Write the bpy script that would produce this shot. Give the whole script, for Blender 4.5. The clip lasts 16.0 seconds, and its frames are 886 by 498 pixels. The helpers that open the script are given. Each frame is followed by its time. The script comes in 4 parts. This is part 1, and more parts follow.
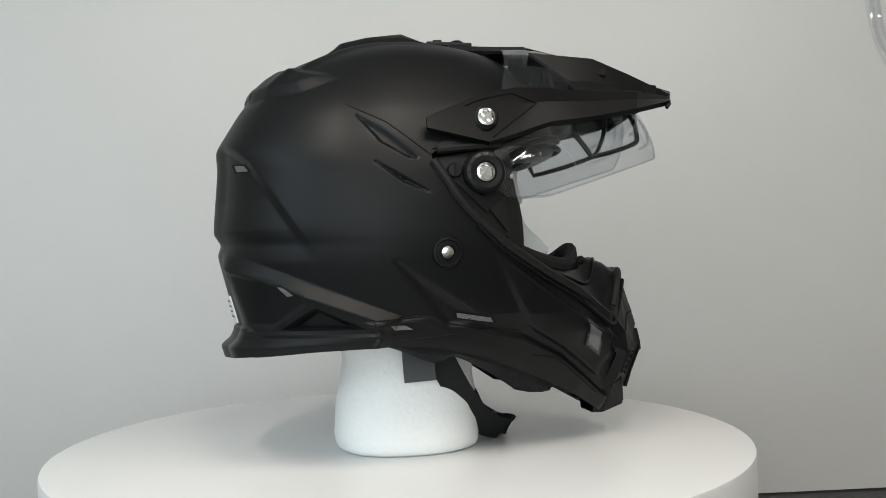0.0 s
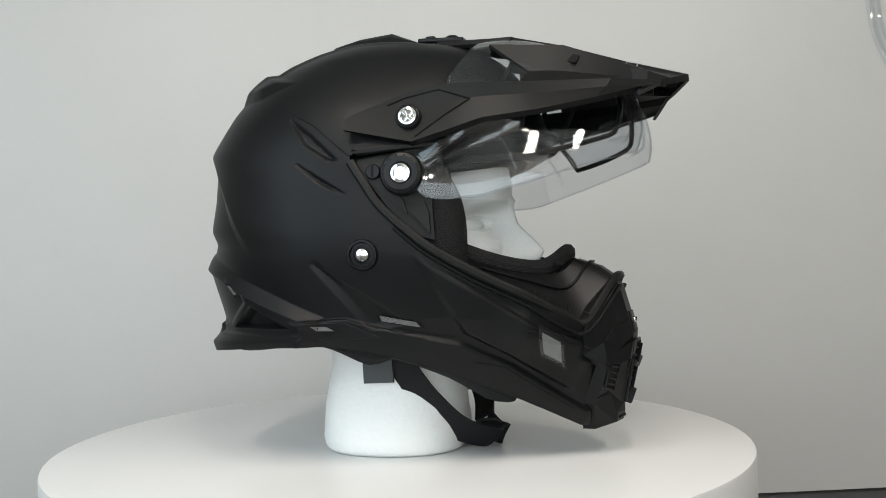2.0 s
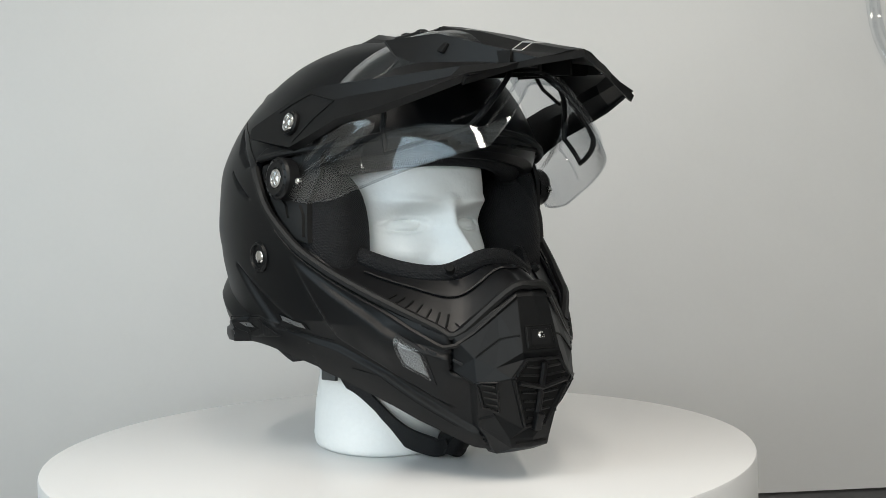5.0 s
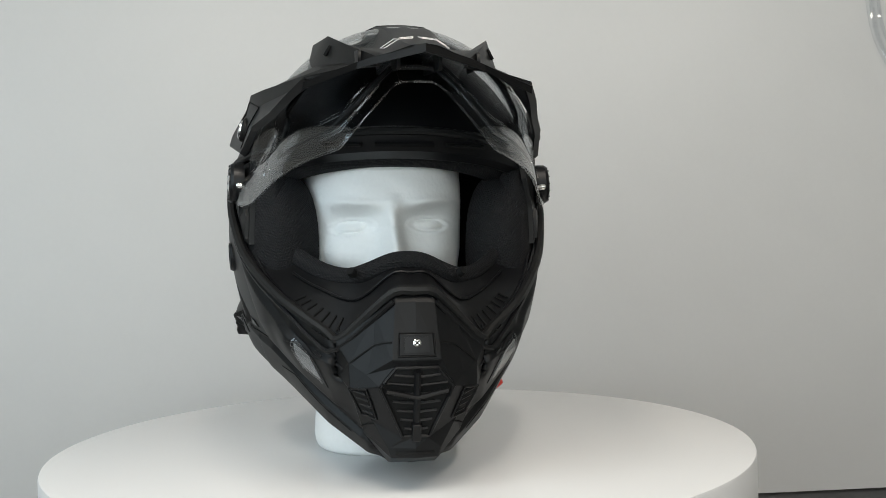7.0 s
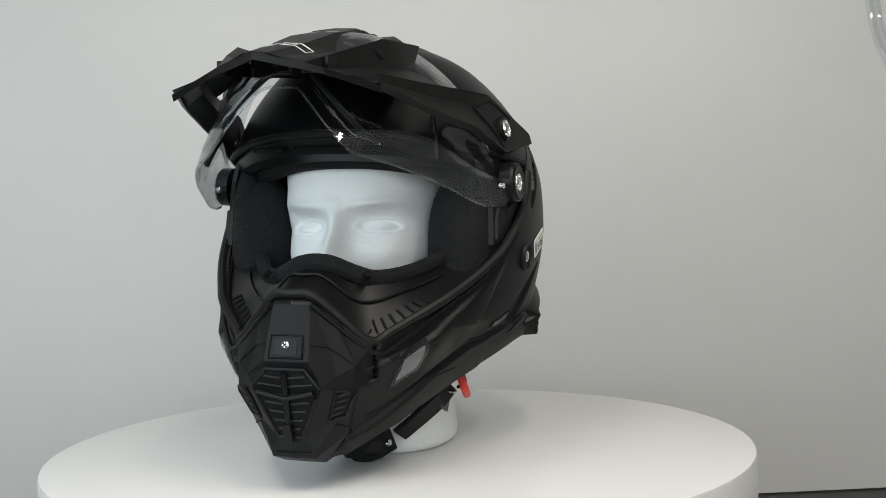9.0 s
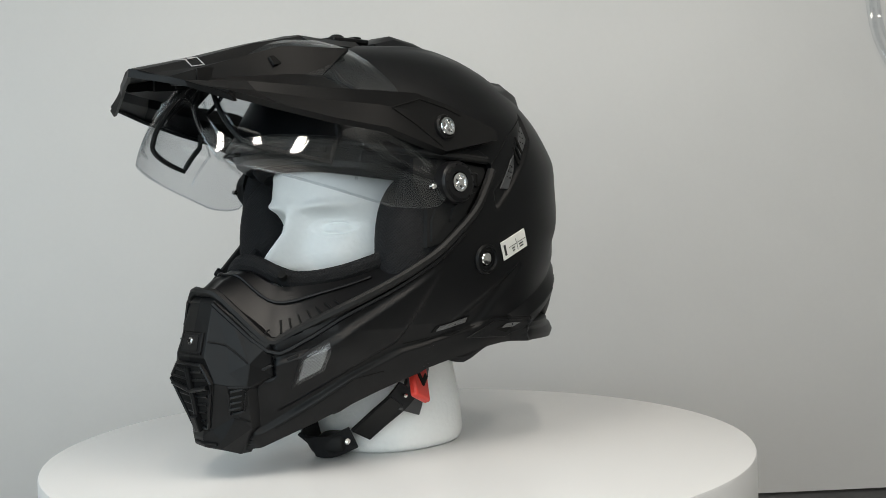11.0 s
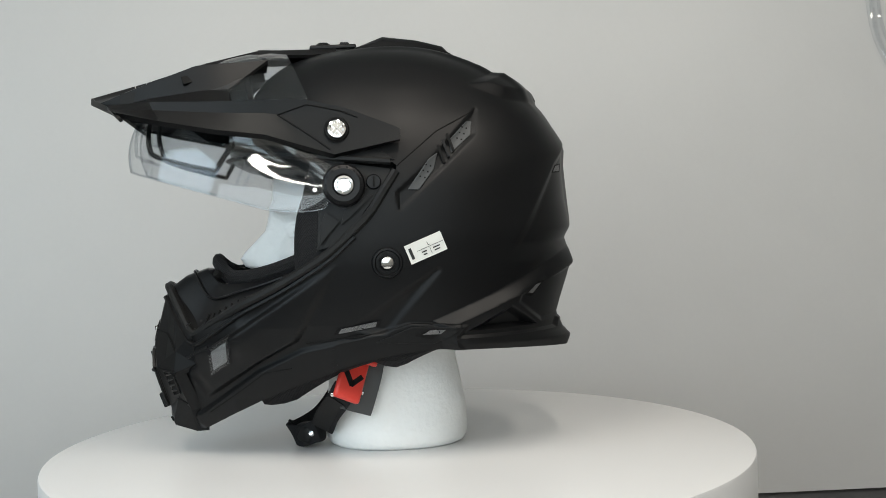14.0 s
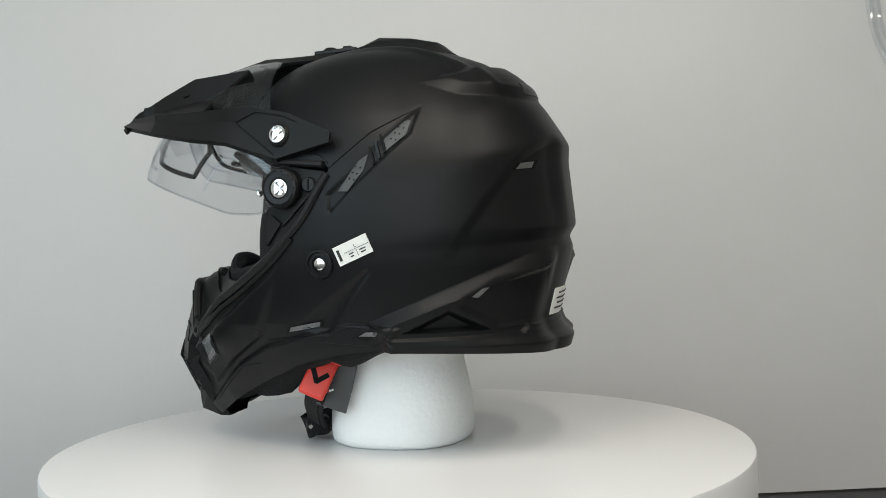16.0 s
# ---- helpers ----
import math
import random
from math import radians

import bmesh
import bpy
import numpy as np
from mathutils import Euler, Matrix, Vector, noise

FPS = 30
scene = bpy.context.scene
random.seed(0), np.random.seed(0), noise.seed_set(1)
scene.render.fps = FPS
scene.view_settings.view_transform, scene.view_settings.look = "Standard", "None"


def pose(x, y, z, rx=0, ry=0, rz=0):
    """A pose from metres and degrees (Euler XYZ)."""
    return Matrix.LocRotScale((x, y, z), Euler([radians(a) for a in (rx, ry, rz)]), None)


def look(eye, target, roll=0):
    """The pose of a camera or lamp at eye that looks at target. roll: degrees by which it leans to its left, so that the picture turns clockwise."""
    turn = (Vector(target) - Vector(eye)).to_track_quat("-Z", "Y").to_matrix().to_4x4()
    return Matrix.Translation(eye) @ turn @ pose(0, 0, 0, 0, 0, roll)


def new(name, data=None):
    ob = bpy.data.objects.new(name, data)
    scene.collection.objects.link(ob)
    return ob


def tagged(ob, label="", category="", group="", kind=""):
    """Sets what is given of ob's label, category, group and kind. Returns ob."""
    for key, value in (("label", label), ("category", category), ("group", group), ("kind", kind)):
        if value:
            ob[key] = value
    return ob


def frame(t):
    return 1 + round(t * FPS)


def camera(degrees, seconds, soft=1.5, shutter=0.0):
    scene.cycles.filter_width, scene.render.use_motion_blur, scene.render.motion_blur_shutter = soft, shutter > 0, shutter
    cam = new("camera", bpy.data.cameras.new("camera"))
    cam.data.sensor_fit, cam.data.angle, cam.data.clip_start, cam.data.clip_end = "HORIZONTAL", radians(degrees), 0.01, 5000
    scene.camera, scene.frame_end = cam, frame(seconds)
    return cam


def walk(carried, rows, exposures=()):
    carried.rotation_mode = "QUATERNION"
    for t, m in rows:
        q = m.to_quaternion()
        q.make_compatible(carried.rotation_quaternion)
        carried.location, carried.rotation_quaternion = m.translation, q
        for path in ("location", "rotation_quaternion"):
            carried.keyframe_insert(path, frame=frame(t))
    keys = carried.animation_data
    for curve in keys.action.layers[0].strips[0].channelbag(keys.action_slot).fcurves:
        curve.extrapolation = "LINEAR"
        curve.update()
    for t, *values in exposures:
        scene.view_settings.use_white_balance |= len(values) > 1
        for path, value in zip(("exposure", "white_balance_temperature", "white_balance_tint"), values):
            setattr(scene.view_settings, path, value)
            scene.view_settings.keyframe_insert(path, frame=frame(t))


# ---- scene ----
# the camera stands still on a tripod before the turntable
EYE = Vector((0.0, -0.9292, 0.1834))
AHEAD = Vector((0.04421, 0.99887, -0.01725))
cam = camera(45.45, 16.0, soft=0.25)
STAND = look(EYE, EYE + AHEAD, -1.68)
walk(cam, [(0.0, STAND), (16.0, STAND)], exposures=[(0.0, 0.04), (4.2, 0.14), (7.0, 0.06), (9.2, 0.03), (13.0, -0.02), (16.0, 0.00)])

# ---- world and light ----
world = bpy.data.worlds.new("room_air")
scene.world = world
world.use_nodes = True
world.node_tree.nodes["Background"].inputs[0].default_value = (0.75, 0.82, 0.9, 1)
world.node_tree.nodes["Background"].inputs[1].default_value = 0.05


def area(name, at, to, sx, sy, watts, colour):
    data = bpy.data.lights.new(name, "AREA")
    data.shape, data.size, data.size_y = "RECTANGLE", sx, sy
    data.energy, data.color = watts, colour
    ob = new(name, data)
    ob.matrix_world = look(at, to)
    return ob


WINDOW = (-1.42, -0.80, 0.72)
area("window_light", WINDOW, (0.2, -0.1, 0.45), 1.4, 1.6, 16, (0.66, 0.86, 1.0))
# added fill lamp behind the camera, brightens the foam face and the front
area("front_fill_light", (-0.15, -1.76, 0.42), (-0.05, 0, 0.36), 2.1, 1.0, 12.5, (0.82, 0.945, 1.0))
LAMPS = [(-0.50, -1.00), (0.20, -1.00), (0.90, -1.00)]
for lx, ly in LAMPS:
    area("tube_light", (lx, ly, 1.585), (lx, ly, 0), 0.13, 0.95, 10.8, (1.0, 0.92, 0.82))

# ---- materials ----


def material(name, colour, rough=0.5, metal=0.0, spec=0.5, grain=0.0, scale=300.0, bump=0.0, blotch=0.0, coat=0.0, weave=0.0):
    """A surface with fine grain and broad unevenness in colour, gloss and relief."""
    m = bpy.data.materials.new(name)
    m.use_nodes = True
    nt = m.node_tree
    b = nt.nodes["Principled BSDF"]
    b.inputs["Base Color"].default_value = (*colour, 1)
    b.inputs["Roughness"].default_value = rough
    b.inputs["Metallic"].default_value = metal
    b.inputs["Specular IOR Level"].default_value = spec
    b.inputs["Coat Weight"].default_value = coat
    tc = nt.nodes.new("ShaderNodeTexCoord")
    fine = nt.nodes.new("ShaderNodeTexNoise")
    fine.inputs["Scale"].default_value, fine.inputs["Detail"].default_value = scale, 4
    broad = nt.nodes.new("ShaderNodeTexNoise")
    broad.inputs["Scale"].default_value, broad.inputs["Detail"].default_value = 14.0, 5
    for n in (fine, broad):
        nt.links.new(tc.outputs["Object"], n.inputs["Vector"])
    if grain or blotch:
        add = nt.nodes.new("ShaderNodeMath")
        add.operation = "MULTIPLY_ADD"
        nt.links.new(fine.outputs["Fac"], add.inputs[0])
        add.inputs[1].default_value = grain
        sc = nt.nodes.new("ShaderNodeMath")
        sc.operation = "MULTIPLY"
        nt.links.new(broad.outputs["Fac"], sc.inputs[0])
        sc.inputs[1].default_value = blotch
        nt.links.new(sc.outputs[0], add.inputs[2])
        hsv = nt.nodes.new("ShaderNodeHueSaturation")
        hsv.inputs["Color"].default_value = (*colour, 1)
        val = nt.nodes.new("ShaderNodeMath")
        val.operation = "ADD"
        nt.links.new(add.outputs[0], val.inputs[0])
        val.inputs[1].default_value = 1 - 0.5 * (grain + blotch)
        nt.links.new(val.outputs[0], hsv.inputs["Value"])
        nt.links.new(hsv.outputs[0], b.inputs["Base Color"])
        rg = nt.nodes.new("ShaderNodeMapRange")
        nt.links.new(broad.outputs["Fac"], rg.inputs["Value"])
        rg.inputs["From Min"].default_value, rg.inputs["From Max"].default_value = 0.3, 0.7
        rg.inputs["To Min"].default_value, rg.inputs["To Max"].default_value = rough * 0.92, min(1, rough * 1.08)
        nt.links.new(rg.outputs[0], b.inputs["Roughness"])
    if bump:
        bp = nt.nodes.new("ShaderNodeBump")
        bp.inputs["Strength"].default_value, bp.inputs["Distance"].default_value = bump, 0.001
        if weave:
            cell = nt.nodes.new("ShaderNodeTexVoronoi")
            cell.inputs["Scale"].default_value, cell.inputs["Randomness"].default_value = weave, 0.12
            turned = nt.nodes.new("ShaderNodeMapping")
            turned.inputs["Rotation"].default_value = (0.62, 0.48, 0.55)
            nt.links.new(tc.outputs["Object"], turned.inputs["Vector"])
            nt.links.new(turned.outputs[0], cell.inputs["Vector"])
            nt.links.new(cell.outputs["Distance"], bp.inputs["Height"])
        else:
            nt.links.new(fine.outputs["Fac"], bp.inputs["Height"])
        nt.links.new(bp.outputs["Normal"], b.inputs["Normal"])
    return m


def clear_plastic(name, tint, rough=0.02):
    m = bpy.data.materials.new(name)
    m.use_nodes = True
    nt = m.node_tree
    nt.nodes.remove(nt.nodes["Principled BSDF"])
    out = nt.nodes["Material Output"]
    mix = nt.nodes.new("ShaderNodeMixShader")
    fr = nt.nodes.new("ShaderNodeLayerWeight")
    fr.inputs["Blend"].default_value = 0.5
    tr = nt.nodes.new("ShaderNodeBsdfTransparent")
    tr.inputs["Color"].default_value = (*tint, 1)
    gl = nt.nodes.new("ShaderNodeBsdfGlossy")
    gl.inputs["Roughness"].default_value = rough
    pw = nt.nodes.new("ShaderNodeMath")
    pw.operation = "POWER"
    pw.inputs[1].default_value = 4.6
    nt.links.new(fr.outputs["Facing"], pw.inputs[0])
    gm = nt.nodes.new("ShaderNodeMath")
    gm.operation = "MULTIPLY_ADD"
    gm.inputs[1].default_value, gm.inputs[2].default_value = 0.85, 0.065
    nt.links.new(pw.outputs[0], gm.inputs[0])
    nt.links.new(gm.outputs[0], mix.inputs[0])
    nt.links.new(tr.outputs[0], mix.inputs[1])
    nt.links.new(gl.outputs[0], mix.inputs[2])
    nt.links.new(mix.outputs[0], out.inputs["Surface"])
    return m


MATTE = material("matte_black_paint", (0.0040, 0.0042, 0.0047), 0.42, spec=0.235, grain=0.25, scale=900, bump=0.03, blotch=0.25)
PEAK = material("matte_black_plastic", (0.0062, 0.0060, 0.0061), 0.45, spec=0.24, grain=0.3, scale=1200, bump=0.05, blotch=0.25)
TRIM = material("satin_black_plastic", (0.006, 0.006, 0.0066), 0.36, spec=0.28, grain=0.2, scale=700, bump=0.04, blotch=0.2)
RUBBER = material("black_rubber", (0.008, 0.008, 0.008), 0.55, spec=0.3, grain=0.2, scale=600, bump=0.05, blotch=0.2)
FABRIC = material("black_mesh_fabric", (0.011, 0.011, 0.012), 0.8, spec=0.25, grain=0.6, scale=1400, bump=0.9, blotch=0.4, weave=620)
# dull black for joints and small parts, and for shade inside uncut openings
DARK = material("black_parts_and_hole_shade", (0.004, 0.004, 0.004), 0.7, spec=0.2, grain=0.2, blotch=0.2)
STEEL = material("polished_steel", (0.75, 0.74, 0.72), 0.16, metal=1.0, grain=0.1, blotch=0.2)
CHROME = material("chromed_star_bolt", (0.82, 0.82, 0.82), 0.12, metal=1.0, grain=0.1, blotch=0.15)
FOAM = material("white_styrofoam", (0.90, 0.91, 0.90), 0.55, spec=0.42, grain=0.06, scale=230, bump=0.6, blotch=0.05)
WHITE = material("white_laminate", (0.72, 0.72, 0.72), 0.30, spec=0.45)
SHEET = material("white_backdrop_sheet", (0.525, 0.525, 0.52), 0.40, spec=0.4, grain=0.03, scale=160, bump=0.02, blotch=0.05)
TABLE = material("black_table_top", (0.012, 0.012, 0.013), 0.4, spec=0.4, grain=0.3, blotch=0.3)
RED = material("red_plastic", (0.62, 0.045, 0.03), 0.38, spec=0.5, grain=0.1, scale=500, bump=0.04, blotch=0.1)
WEB = material("black_webbing", (0.012, 0.012, 0.013), 0.75, spec=0.25, grain=0.5, scale=1500, bump=0.6, blotch=0.3)
VINYL = material("grey_vinyl", (0.055, 0.058, 0.06), 0.5, spec=0.4, grain=0.2, scale=500, bump=0.1, blotch=0.2)
LABEL = material("white_paper_label", (0.78, 0.78, 0.74), 0.55, grain=0.05, blotch=0.06)
INK = material("black_print", (0.02, 0.02, 0.02), 0.6, grain=0.1, blotch=0.1)
LENS = material("silver_reflector", (0.20, 0.205, 0.205), 0.45, metal=0.4, grain=0.7, scale=900, bump=0.9, blotch=0.2, weave=520)
MESHED = material("grey_wire_mesh", (0.16, 0.16, 0.16), 0.45, metal=0.5, grain=0.9, scale=1500, bump=0.9, blotch=0.2, weave=700)
SILVER = material("silver_print", (0.5, 0.5, 0.5), 0.4, metal=0.5, grain=0.2, blotch=0.2)
CLEAR = clear_plastic("clear_visor_plastic", (0.93, 0.94, 0.95))
PAINT = material("grey_wall_paint", (0.62, 0.62, 0.60), 0.8, grain=0.06, scale=80, bump=0.1, blotch=0.1)
CARPET = material("grey_floor_covering", (0.16, 0.155, 0.15), 0.85, grain=0.4, scale=400, bump=0.4, blotch=0.3)
LINER = material("black_foam_liner", (0.006, 0.006, 0.006), 0.85, spec=0.2, grain=0.4, scale=500, bump=0.4, blotch=0.3)

# ---- mesh helpers ----


def mesh_of(name, bm, mat, smooth=True, sharp=24):
    me = bpy.data.meshes.new(name)
    bmesh.ops.recalc_face_normals(bm, faces=bm.faces[:])
    bm.to_mesh(me)
    bm.free()
    me.materials.append(mat)
    if smooth:
        for f in me.polygons:
            f.use_smooth = True
        me.set_sharp_from_angle(angle=radians(sharp))
        count = {}
        for f in me.polygons:
            for key in f.edge_keys:
                count[key] = count.get(key, 0) + 1
        for e in me.edges:
            if count.get(e.key, 0) == 1:
                e.use_edge_sharp = True
    return me


def part(name, bm, mat, parent, label="", smooth=True, solid=0.0, bevel=0.0, side=-1.0):
    """Links a bmesh as one mesh object under a thing or a part."""
    ob = new(name, mesh_of(name, bm, mat, smooth))
    ob.parent = parent
    if solid:
        m = ob.modifiers.new("thickness", "SOLIDIFY")
        m.thickness, m.offset = solid, side
    if bevel:
        m = ob.modifiers.new("worn_edges", "BEVEL")
        m.width, m.segments, m.limit_method, m.angle_limit = bevel, 2, "ANGLE", radians(25)
    return tagged(ob, label) if label else ob


def thing(name, label, category, group="", kind=""):
    ob = new(name)
    ob.empty_display_size = 0.05
    return tagged(ob, label, category, group, kind)


def box_bm(sx, sy, sz, at=(0, 0, 0), turn=None):
    bm = bmesh.new()
    m = Matrix.Translation(at) @ (turn.to_4x4() if turn else Matrix()) @ Matrix.Diagonal((sx, sy, sz, 1))
    bmesh.ops.create_cube(bm, size=1.0, matrix=m)
    return bm


def lathe(profile, steps=64, axis=None):
    """Turns a (radius, height) profile about z, then through the matrix axis."""
    bm = bmesh.new()
    rings = []
    for r, z in profile:
        if r < 1e-6:
            rings.append([bm.verts.new((0, 0, z))])
        else:
            rings.append([bm.verts.new((r * math.cos(2 * math.pi * k / steps), r * math.sin(2 * math.pi * k / steps), z)) for k in range(steps)])
    for a, b in zip(rings, rings[1:]):
        for k in range(steps):
            j = (k + 1) % steps
            if len(a) == 1 and len(b) > 1:
                bm.faces.new((a[0], b[k], b[j]))
            elif len(b) == 1 and len(a) > 1:
                bm.faces.new((a[k], a[j], b[0]))
            elif len(a) > 1:
                bm.faces.new((a[k], a[j], b[j], b[k]))
    if axis:
        bmesh.ops.transform(bm, matrix=axis, verts=bm.verts[:])
    return bm


def grid_bm(rows, closed=False):
    """Quads between rows of points."""
    bm = bmesh.new()
    vs = [[bm.verts.new(q) for q in row] for row in rows]
    for a, b in zip(vs, vs[1:]):
        n = len(a)
        for k in range(n if closed else n - 1):
            j = (k + 1) % n
            bm.faces.new((a[k], a[j], b[j], b[k]))
    return bm


def tube_bm(points, radius, closed=False, sides=8, flat=1.0):
    """A round cord swept along points."""
    pts = [Vector(q) for q in points]
    rows = []
    n = len(pts)
    up = Vector((0.13, 0.31, 0.94))
    for i, q in enumerate(pts):
        a = pts[(i - 1) % n] if closed or i else q
        b = pts[(i + 1) % n] if closed or i < n - 1 else q
        d = (b - a).normalized()
        s = d.cross(up).normalized()
        w = s.cross(d).normalized()
        rows.append([q + radius * (math.cos(k * 2 * math.pi / sides) * s + flat * math.sin(k * 2 * math.pi / sides) * w) for k in range(sides)])
    if closed:
        rows.append(rows[0])
    bm = grid_bm(rows, True)
    if closed:
        bmesh.ops.remove_doubles(bm, verts=bm.verts[:], dist=1e-6)
    else:
        for ring in (bm.verts[:sides], bm.verts[-sides:]):
            bm.faces.new(ring)
    return bm


def spline(points, steps):
    """Catmull-Rom through points."""
    pts = [Vector(q) for q in points]
    pts = [2 * pts[0] - pts[1], *pts, 2 * pts[-1] - pts[-2]]
    out = []
    for i in range(1, len(pts) - 2):
        p0, p1, p2, p3 = pts[i - 1:i + 3]
        for k in range(steps):
            t = k / steps
            out.append(0.5 * (2 * p1 + (p2 - p0) * t + (2 * p0 - 5 * p1 + 4 * p2 - p3) * t * t + (3 * p1 - p0 - 3 * p2 + p3) * t ** 3))
    return out + [pts[-2]]


def facing(at, way):
    """A matrix whose z axis points along way."""
    return Matrix.Translation(at) @ Vector(way).to_track_quat("Z", "Y").to_matrix().to_4x4()


# ---- the place: room, table, backdrop ----
def slab(name, lo, hi, mat, kind="structure", label="", category=""):
    lo, hi = Vector(lo), Vector(hi)
    ob = new(name, mesh_of(name, box_bm(*(hi - lo), at=(lo + hi) / 2), mat, False))
    return tagged(ob, label, category, kind=kind)


TOP = -0.181
FLOOR = TOP - 0.74
slab("floor", (-2.6, -1.8, FLOOR - 0.1), (2.6, 1.9, FLOOR), CARPET)
slab("ceiling", (-2.6, -1.8, 1.66), (2.6, 1.9, 1.76), PAINT)
slab("wall_north", (-2.6, 1.9, FLOOR - 0.1), (2.6, 2.0, 1.76), PAINT)
slab("wall_south", (-2.6, -1.9, FLOOR - 0.1), (2.6, -1.8, 1.76), PAINT)
slab("wall_east", (2.6, -1.9, FLOOR - 0.1), (2.7, 2.0, 1.76), PAINT)
slab("wall_west", (-1.6, -1.9, FLOOR - 0.1), (-1.5, 2.0, 1.76), PAINT)

def window_frame(name, at, turn, w, h):
    win = tagged(new(name), kind="structure")
    win.matrix_world = Matrix.Translation(at) @ Matrix.Rotation(radians(turn), 4, "Z")
    for sx in (-1, 1):
        part("window_frame", box_bm(0.05, 0.04, h + 0.1, (sx * (w / 2 + 0.025), 0, 0)), WHITE, win, bevel=0.003)
        part("window_frame", box_bm(w, 0.04, 0.05, (0, 0, sx * (h / 2 + 0.025))), WHITE, win, bevel=0.003)
    return win


window_frame("window_1", (-1.48, -0.80, 0.72), 90, 1.45, 1.65)
# unseen frame built round the added front fill lamp
window_frame("front_fill_frame", (-0.15, -1.785, 0.42), 0, 2.15, 1.05)

table = thing("table", "plain black-topped table under the turntable", "table")
top = part("tabletop", box_bm(2.2, 1.15, 0.035, (0, 0.02, TOP - 0.0175)), TABLE, table, bevel=0.003)
for sx in (-1, 1):
    for sy in (-0.48, 0.52):
        part("leg", box_bm(0.05, 0.05, 0.705, (sx * 1.02, sy, FLOOR + 0.3525)), TABLE, table, bevel=0.004)

def sheet_y(x, z):
    """Where the leaning sheet stands at a width and height."""
    return 0.452 + 0.02 * (x / 1.02) ** 2 + 0.26 * ((z - TOP) / 1.18) ** 2


# the backdrop sheet stands behind the turntable, gently bowed
rows = []
for j in range(13):
    z = TOP + 0.002 + 1.18 * j / 12
    rows.append([(-1.02 + 2.04 * k / 40, sheet_y(-1.02 + 2.04 * k / 40, z), z) for k in range(41)])
back = new("backdrop_sheet", mesh_of("backdrop_sheet", grid_bm(rows), SHEET))
m = back.modifiers.new("thickness", "SOLIDIFY")
m.thickness, m.offset = 0.003, 1.0
tagged(back, "upright satin white backdrop sheet standing on the black table", "backdrop", kind="structure")

for lx, ly in LAMPS:
    lamp = thing("ceiling_lamp", "long white batten lamp fixed under the ceiling", "lamp", "ceiling lamps")
    lamp.location = (lx, ly, 1.66)
    part("housing", box_bm(0.17, 1.02, 0.05, (0, 0, -0.026)), WHITE, lamp, bevel=0.006)

# the turntable
turntable = thing("turntable", "round white motorised display turntable on the table", "turntable")
part("disc", lathe([(0, 0), (0.2975, 0), (0.2993, -0.0006), (0.3, -0.0025), (0.3, -0.072), (0.298, -0.074), (0, -0.074)], 160), WHITE, turntable, "smooth white laminated disc")
part("base_drum", lathe([(0, -0.075), (0.262, -0.075), (0.265, -0.078), (0.265, TOP + 0.002), (0.262, TOP), (0, TOP)], 128), WHITE, turntable, "white drum base")

# ---- the helmet ----
helmet = thing("helmet", "matte black dual-sport helmet, raised clear visor, on a foam head", "helmet")

LEVELS = 17  # from the crown down to the lower rim
FRONT_X = [0.0, .035, .070, .100, .120, .134, .142, .151, .166, .180, .194, .204, .2095, .2085, .198, .191, .177]
FRONT_Z = [.343, .343, .338, .325, .303, .275, .247, .215, .184, .162, .141, .115, .095, .072, .047, .028, .016]
BACK_X = [0.0, -.033, -.060, -.084, -.109, -.131, -.152, -.151, -.156, -.150, -.153, -.145, -.139, -.139, -.142, -.150, -.147]
BACK_Z = [.343, .3405, .334, .325, .309, .287, .254, .238, .186, .176, .167, .134, .110, .106, .100, .093, .083]
WIDE = [0.0, .036, .063, .086, .106, .120, .1305, .134, .135, .134, .1325, .127, .1215, .120, .119, .118, .1155]
WIDE_X = [0.0, 0.0, 0.0, -.002, -.005, -.010, -.012, -.012, -.012, -.012, -.012, -.014, -.016, -.018, -.018, -.018, -.018]
WIDE_Z = [.343, .341, .331, .313, .289, .266, .235, .215, .186, .172, .158, .131, .113, .108, .103, .098, .093]
ROUND_F = [2.0, 2.0, 2.0, 2.0, 2.05, 2.1, 2.15, 2.1, 2.0, 1.95, 1.85, 1.78, 1.76, 1.75, 1.72, 1.7, 1.7]
ROUND_B = [2.0, 2.0, 2.0, 2.05, 2.1, 2.15, 2.2, 2.15, 2.15, 2.1, 2.05, 1.95, 1.9, 1.9, 1.9, 1.9, 1.9]
BEND = [2.0, 2.0, 2.0, 2.0, 2.0, 2.0, 2.0, 2.0, 2.0, 2.2, 2.5, 2.7, 2.6, 2.4, 2.1, 1.85, 1.7]


def ease(values, at, blur):
    """Values along the levels, with corners rounded off over blur levels."""
    k = np.arange(LEVELS)
    return sum(np.interp(np.clip(at + d * blur, 0, LEVELS - 1), k, values) for d in np.linspace(-1, 1, 9)) / 9


